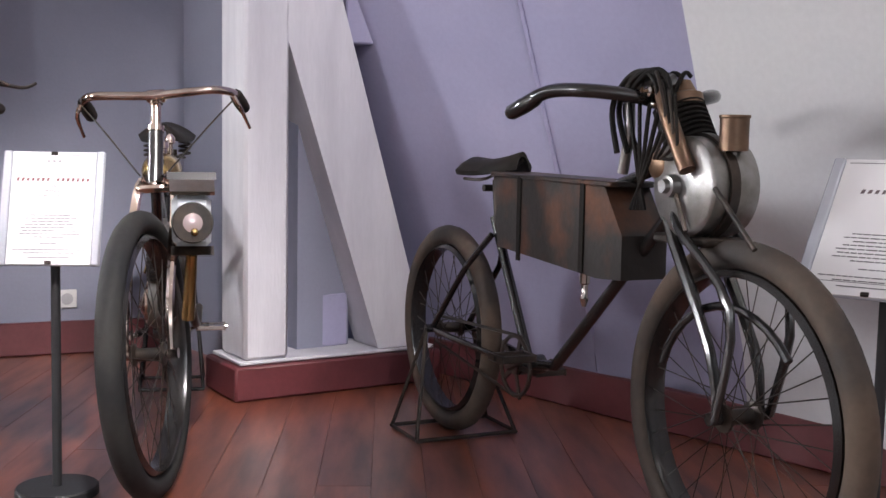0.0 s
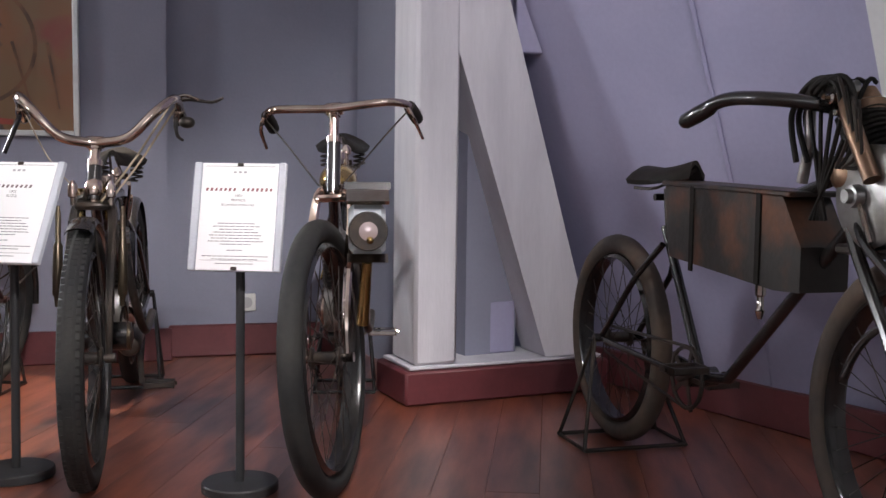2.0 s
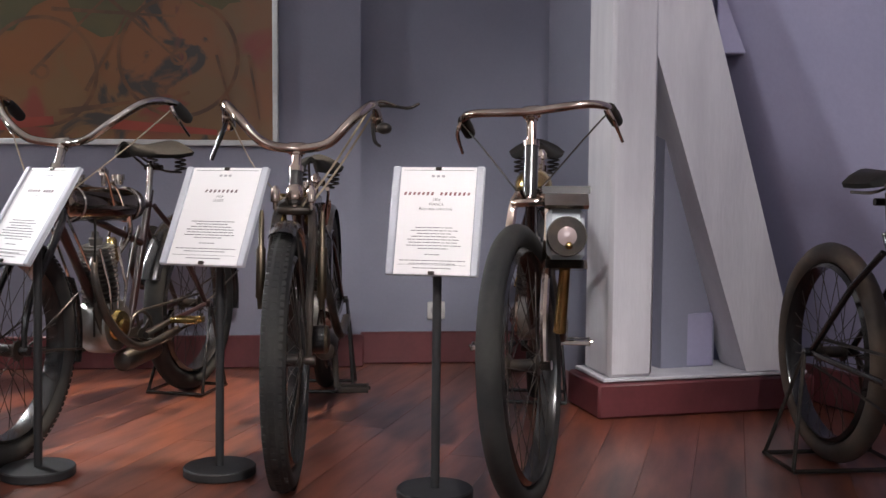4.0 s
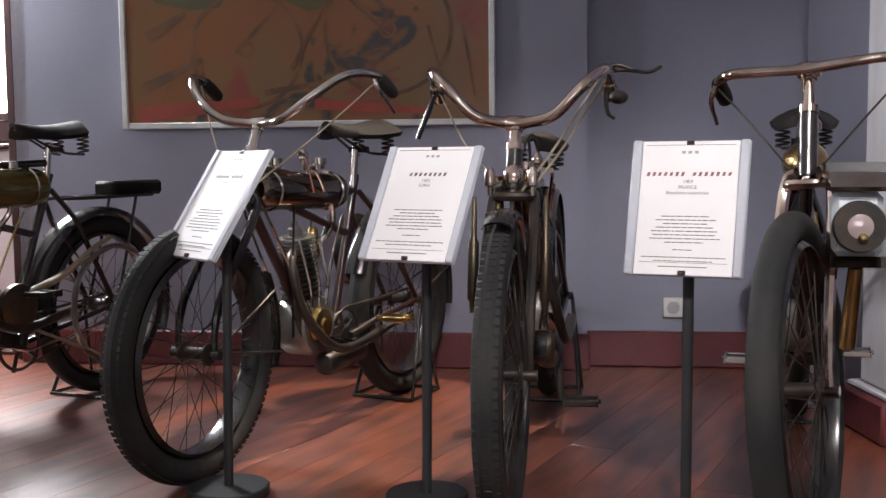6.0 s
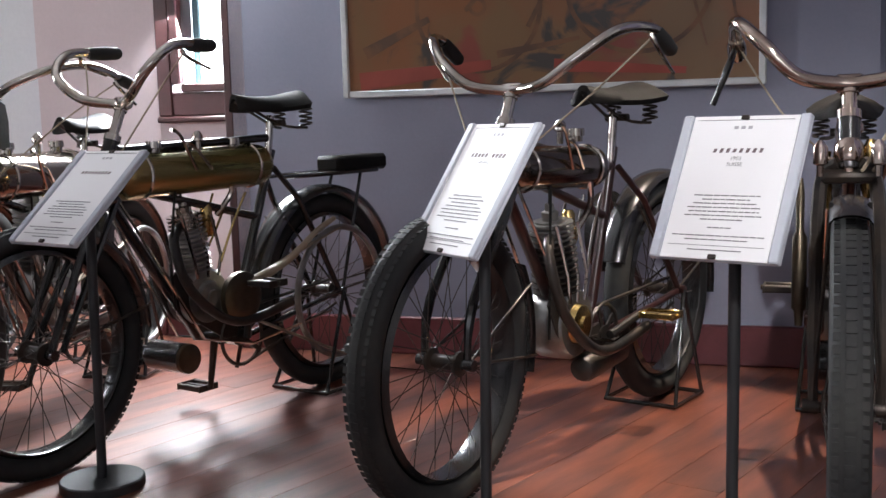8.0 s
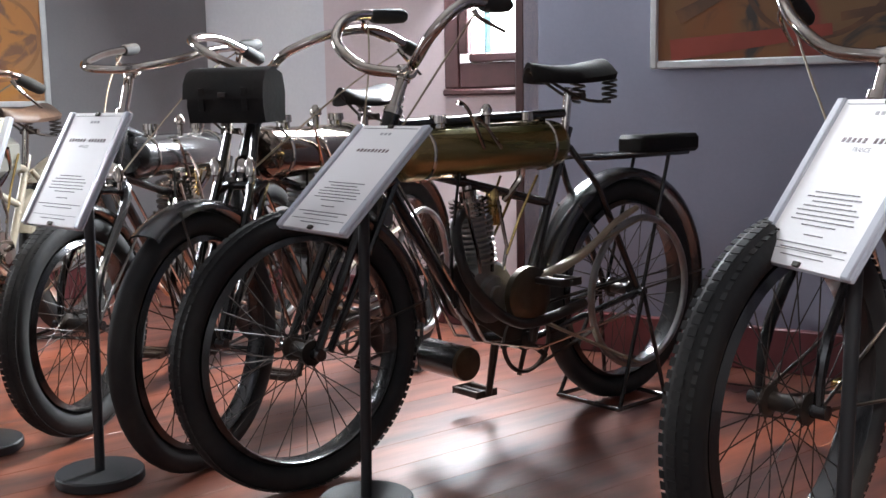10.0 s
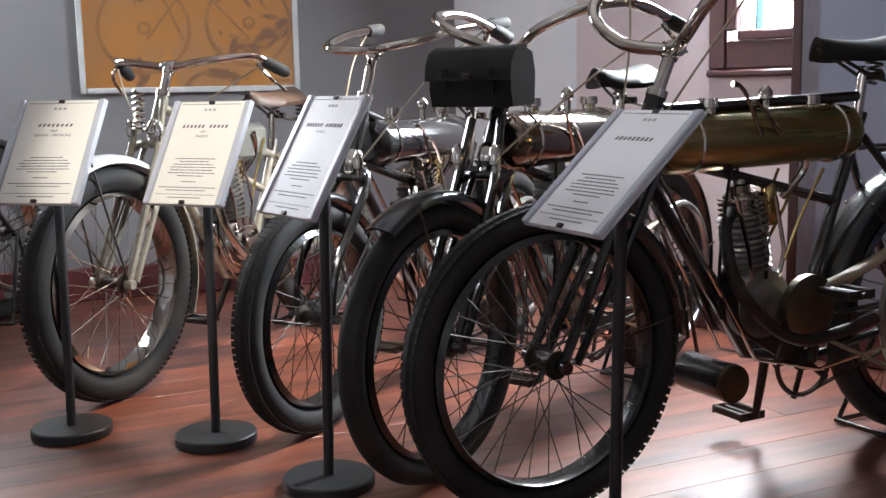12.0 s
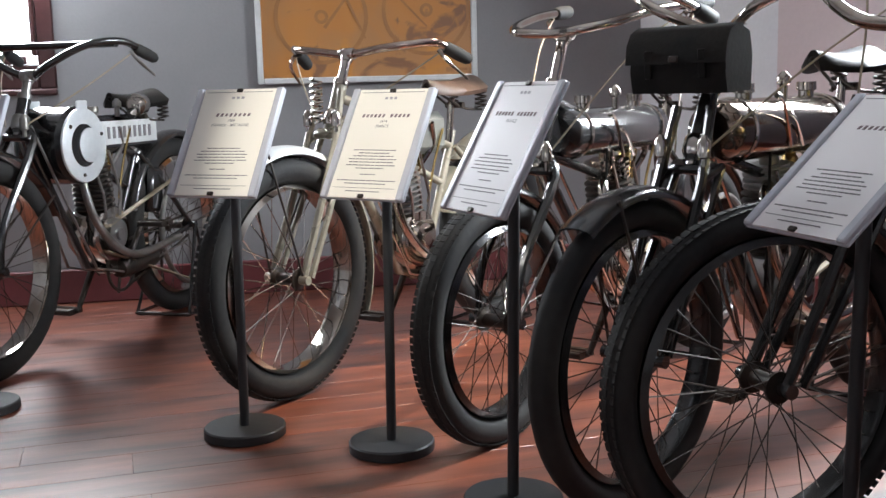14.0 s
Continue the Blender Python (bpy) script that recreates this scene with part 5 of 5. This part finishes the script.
for sd in (-1, 1):
    sp.lathe((1.14, sd * 0.075, 0.42), (1.10, sd * 0.075, 0.66), [(0, 0.006), (0.1, 0.008), (0.12, 0.012), (0.6, 0.012), (0.64, 0.007), (0.9, 0.007), (1, 0.004)], 10)
part("fork_spring", sp, PATINA, c2, "bronze spring tubes beside the fork")
part("head_fittings", Shape().lathe((1.0, 0.035, 0.62), (1.0, 0.035, 0.72), [(0, 0.012), (0.3, 0.018), (0.5, 0.01), (0.8, 0.016), (1, 0.006)], 12).lathe((1.0, -0.04, 0.6), (1.0, -0.04, 0.7), [(0, 0.012), (0.4, 0.016), (0.6, 0.009), (1, 0.013)], 12), BRASS, c2)

# grey cylindrical tank
c3, k3, p3 = cycle("motorcycle", (-1.925, 2.125), -81.5, 1.02, 0.298, "dark motorcycle with grey cylindrical tank and curved bars", dict(
    metal=NICKEL, bars=BROAD, bar_z=0.83, bar_r=0.0115, paint=MAROON, fork_mat=BLACK, seat=(0.27, 0.835), pipe_mat=DARK, pipe2_mat=DARK, tread=True, tyre=0.031, crank=(0.42, 0, 0.25), tank=(0.38, 0.78, 0.665, 0.05, "cyl", TANKGREY),
    tank_dip=-0.015, engine=(0.56, 0.3, 0.95), rear_guard=(20, 190, 0.075, BLACK), front_guard=(150, 195, 0.07, BLACK), saddle_w=1.3, saddle_len=0.29, oil_box=False, pedal_mat=BRASS, cover_mat=BRASS, head=66, steer=2, crank_angle=-12))
part("flywheel", Shape().lathe((0.1, -0.09, 0.46), (0.1, -0.12, 0.46), [(0, 0.09), (0.1, 0.11), (0.9, 0.11), (1, 0.09)], 30), BLACK, c3, "black domed cover")
# brass tank, belt drive
c4, k4, p4 = cycle("motorcycle", (-2.76, 1.69), -80.5, 0.98, 0.283, "black motorcycle with long brass tank and looping bars", dict(
    metal=NICKEL, bars=LOOP, bar_z=0.83, bar_r=0.012, seat=(0.2, 0.845), tread=True, tyre=0.026, pipe_mat=DARK, crank=(0.39, 0, 0.215), tank=(0.24, 0.74, 0.655, 0.056, "cyl", TANKGOLD), tank_dip=0.01, tank_label="brass tank with green lines",
    engine=(0.5, 0.34, 0.85), belt=True, pulley=(0.42, 0.07, 0.32), rear_guard=(15, 205, 0.08, BLACK), front_guard=(105, 178, 0.075, BLACK), rack=True, girder=True, spokes=DARK, magneto=(0.6, 0.2), crank_angle=-85, head=66, cover_mat=STEEL, engine_mat=STEEL, cyl_mat=STEEL, head_mat=NICKEL, oil_box=False, silencer=False))
part("top_rail", Shape().tube([(0.22, 0, 0.735), (0.72, 0, 0.72)], 0.011, 10), BLACK, c4)
part("belt_cover", Shape().lathe((0.42, 0.062, 0.33), (0.42, 0.09, 0.33), [(0, 0.055), (0.2, 0.066), (0.8, 0.066), (1, 0.05), (1, 0.03)], 26), PATINA, c4, "dull bronze drive cover")
part("belt_guard", Shape().tube([(0.4, 0.08, 0.36), (0.25, 0.08, 0.4), (0.12, 0.08, 0.47), (0.04, 0.08, 0.5)], [0.014, 0.01, 0.008, 0.007], 10, smooth=4), BELT, c4)
# bag on the handlebar
c5, k5, p5 = cycle("motorcycle", (-2.995, 1.56), -55, 1.0, 0.275, "black motorcycle with long bars and grey nickel tank", dict(
    metal=NICKEL, bars=LONG, bar_z=0.82, seat=(0.22, 0.8), tyre=0.025, crank=(0.42, 0, 0.2), tank=(0.28, 0.76, 0.655, 0.06, "cyl", TANKGREY), engine=(0.5, 0.33, 1.0), girder=True,
    rear_guard=(15, 200, 0.075, BLACK), front_guard=(55, 155, 0.07, BLACK), belt=True, head=66, stand=True, rim=BLACK, spokes=DARK))
bag = part("handlebar_bag", Shape().prism([(-0.042, -0.052), (0.036, -0.056), (0.044, -0.02), (0.04, 0.03), (0.024, 0.052), (-0.01, 0.06), (-0.036, 0.05), (-0.046, 0.01)], "y", -0.098, 0.098), LEATHER, c5, "black leather bag on the handlebar", sharp=50, m=pose(0.83, 0, 0.785, 0, 0, 0))
part("bag_flap", Shape().prism([(-0.02, 0.061), (0.012, 0.064), (0.036, 0.052), (0.049, 0.03), (0.053, -0.004), (0.048, -0.004), (0.043, 0.028), (0.03, 0.046), (0.01, 0.057)], "y", -0.103, 0.103), LEATHER, bag, "", sharp=50)
for yy in (-0.055, 0.055):
    part("bag_strap", Shape().box(pose(0.05, yy, -0.005, 0, 4, 0), 0.004, 0.014, 0.05, 0.001), LEATHER, bag)
part("bag_clasp", Shape().box(pose(0.054, 0, 0.004), 0.005, 0.02, 0.012, 0.002), DARK, bag)
# black glossy tank
c6, k6, p6 = cycle("motorcycle", (-3.40, 1.405), -48, 1.0, 0.262, "black motorcycle with glossy black tank and tall stem", dict(
    metal=NICKEL, bars=[(0.05, 0.02, 0.0), (0.06, 0.08, 0.005), (0.0, 0.13, 0.02), (-0.14, 0.16, 0.05), (-0.32, 0.19, 0.07)], bar_z=0.86, seat=(0.22, 0.76), tread=True, tyre=0.03, crank=(0.42, 0, 0.2), tank=(0.3, 0.76, 0.64, 0.055, "cyl", TANKBLACK),
    engine=(0.5, 0.32, 1.0), head_mat=NICKEL, engine_mat=NICKEL, rear_guard=(15, 200, 0.07, BLACK), front_guard=(85, 150, 0.065, BLACK), belt=True, saddle_mat=BROWNLEATHER, rim=BLACK, head=68))
# cream cycle with white guard
c7, k7, p7 = cycle("motorcycle", (-3.85, 0.985), -42, 1.02, 0.298, "cream and nickel motorcycle with white front mudguard", dict(
    metal=NICKEL, paint=CREAM, fork_mat=CREAM, bars=WIDE, bar_z=0.84, bar_mat=COPPERY, seat=(0.24, 0.765), tread=True, tyre=0.034, crank=(0.42, 0, 0.22), tank=(0.3, 0.78, 0.62, 0.06, "box", GREYPAINT), engine=(0.5, 0.33, 1.0), engine_mat=NICKEL, cyl_mat=STEEL,
    front_guard=(62, 130, 0.075, WHITE), rear_guard=(15, 200, 0.08, CREAM), girder=True, rim=NICKEL, spokes=NICKEL, saddle_mat=BROWNLEATHER, head=66, grip_mat=RUBBER))
guard("front_guard_tail", c7, pose(1.02, 0, 0.298), 0.322, 130, 205, 0.075, CREAM, False)
part("fork_spring", Shape().tube([tuple(p7["crown"] + Vector((0.045 + 0.014 * math.cos(i * 0.9), 0.014 * math.sin(i * 0.9), 0.03 + i * 0.0022))) for i in range(50)], 0.003, 6), NICKEL, c7)
# dark cycle with white name plate on its tank
c8, k8, p8 = cycle("motorcycle", (-4.19, 0.21), -26, 0.98, 0.3, "dark motorcycle with white-panelled tank and black bars", dict(
    metal=STEEL, bars=[(0.0, 0.02, 0.0), (0.01, 0.08, 0.03), (-0.05, 0.16, 0.08), (-0.15, 0.21, 0.09), (-0.26, 0.23, 0.05)], bar_mat=BLACK, bar_z=0.81, seat=(0.22, 0.75), tyre=0.03, crank=(0.42, 0, 0.22), tank=(0.14, 0.56, 0.63, 0.06, "box", TANKBLACK), engine=(0.46, 0.33, 1.05), engine_mat=NICKEL,
    rear_guard=(15, 200, 0.075, BLACK), front_guard=(75, 160, 0.07, BLACK), rim=NICKEL, head=68, belt=True))
for sd in (-1, 1):
    pn = part("tank_panel", Shape().prism([(0.14, 0.6), (0.46, 0.6), (0.5, 0.632), (0.46, 0.672), (0.14, 0.672)], "y", sd * 0.0245, sd * 0.0285), WHITE, c8, "white painted name panel", sharp=20)
    s = Shape()
    for i in range(9):
        s.box(pose(0.185 + i * 0.029, sd * 0.0295, 0.636), 0.013, 0.002, 0.036)
    tagged(part("panel_bar", s, INK, pn), kind="stuff")
gx = Vector((0.62, 0, 0.61))
gl = part("flywheel_drum", Shape().lathe((gx.x, -0.075, gx.z), (gx.x, 0.075, gx.z), [(0, 0.03), (0, 0.1), (0.1, 0.113), (0.9, 0.113), (1, 0.1), (1, 0.03)], 36), BLACK, c8, "black drum with bright round end plate")
for sd in (-1, 1):
    ep = part("end_plate", Shape().lathe((gx.x, sd * 0.0755, gx.z), (gx.x, sd * 0.083, gx.z), [(0, 0.02), (0, 0.107), (0.8, 0.106), (1, 0.102), (1, 0.02)], 40).box(pose(gx.x, sd * 0.079, gx.z + 0.108), 0.05, 0.007, 0.04, 0.003), ALU, gl, "pale aluminium end plate")
    part("plate_recess", Shape().lathe((gx.x + 0.004, sd * 0.0835, gx.z), (gx.x + 0.004, sd * 0.0845, gx.z), [(0, 0.062), (1, 0.061)], 30), BLACK, ep)
    part("plate_cap", Shape().lathe((gx.x - 0.016, sd * 0.085, gx.z), (gx.x - 0.016, sd * 0.09, gx.z), [(0, 0.05), (0.7, 0.05), (1, 0.046)], 30), ALU, ep)
    for q in range(3):
        aa = radians(40 + 120 * q)
        part("plate_screw", Shape().lathe((gx.x + 0.086 * math.cos(aa), sd * 0.0835, gx.z + 0.086 * math.sin(aa)), (gx.x + 0.086 * math.cos(aa), sd * 0.087, gx.z + 0.086 * math.sin(aa)), [(0, 0.006), (1, 0.005)], 10), DARK, ep)
part("cross_bar", Shape().cyl(tuple(p8["stem"] + Vector((-0.13, -0.2, 0.085))), tuple(p8["stem"] + Vector((-0.13, 0.2, 0.085))), 0.011, 12), BLACK, c8)
part("tail_lamp", Shape().lathe((0.3, 0.09, 0.72), (0.36, 0.09, 0.72), [(0, 0.015), (0.3, 0.03), (0.9, 0.034), (1, 0.025)], 18), NICKEL, c8, "small nickel lamp")

# ---- floor boards ----
rnd = random.Random(5)
BW, BL = 0.128, 4.2
boards = []
for L in (BL, BL * 0.6):
    sh = Shape().box(pose(0, 0, -0.011), BW - 0.0007, L - 0.0008, 0.022, 0.0006)
    boards.append(sh.mesh("floor_board"))
    boards[-1].materials.append(PLANK)
floor_ob = bpy.data.objects["floor"]
turn = pose(-1.1, 0.4, 0, 0, 0, 7)
n_across = 66
for i in range(n_across):
    x = (i - n_across / 2) * BW
    y = -4.7 - rnd.uniform(0, BL)
    while y < 4.6:
        k = 1 if rnd.random() < 0.25 else 0
        L = (BL, BL * 0.6)[k]
        p = turn @ Vector((x, y + L / 2, 0))
        if -5.35 < p.x < 3.4 and -4.3 < p.y < 5.6:
            ob = new("floor_board", boards[k])
            ob.parent = floor_ob
            ob.matrix_world = turn @ pose(x, y + L / 2, 0)
        y += L
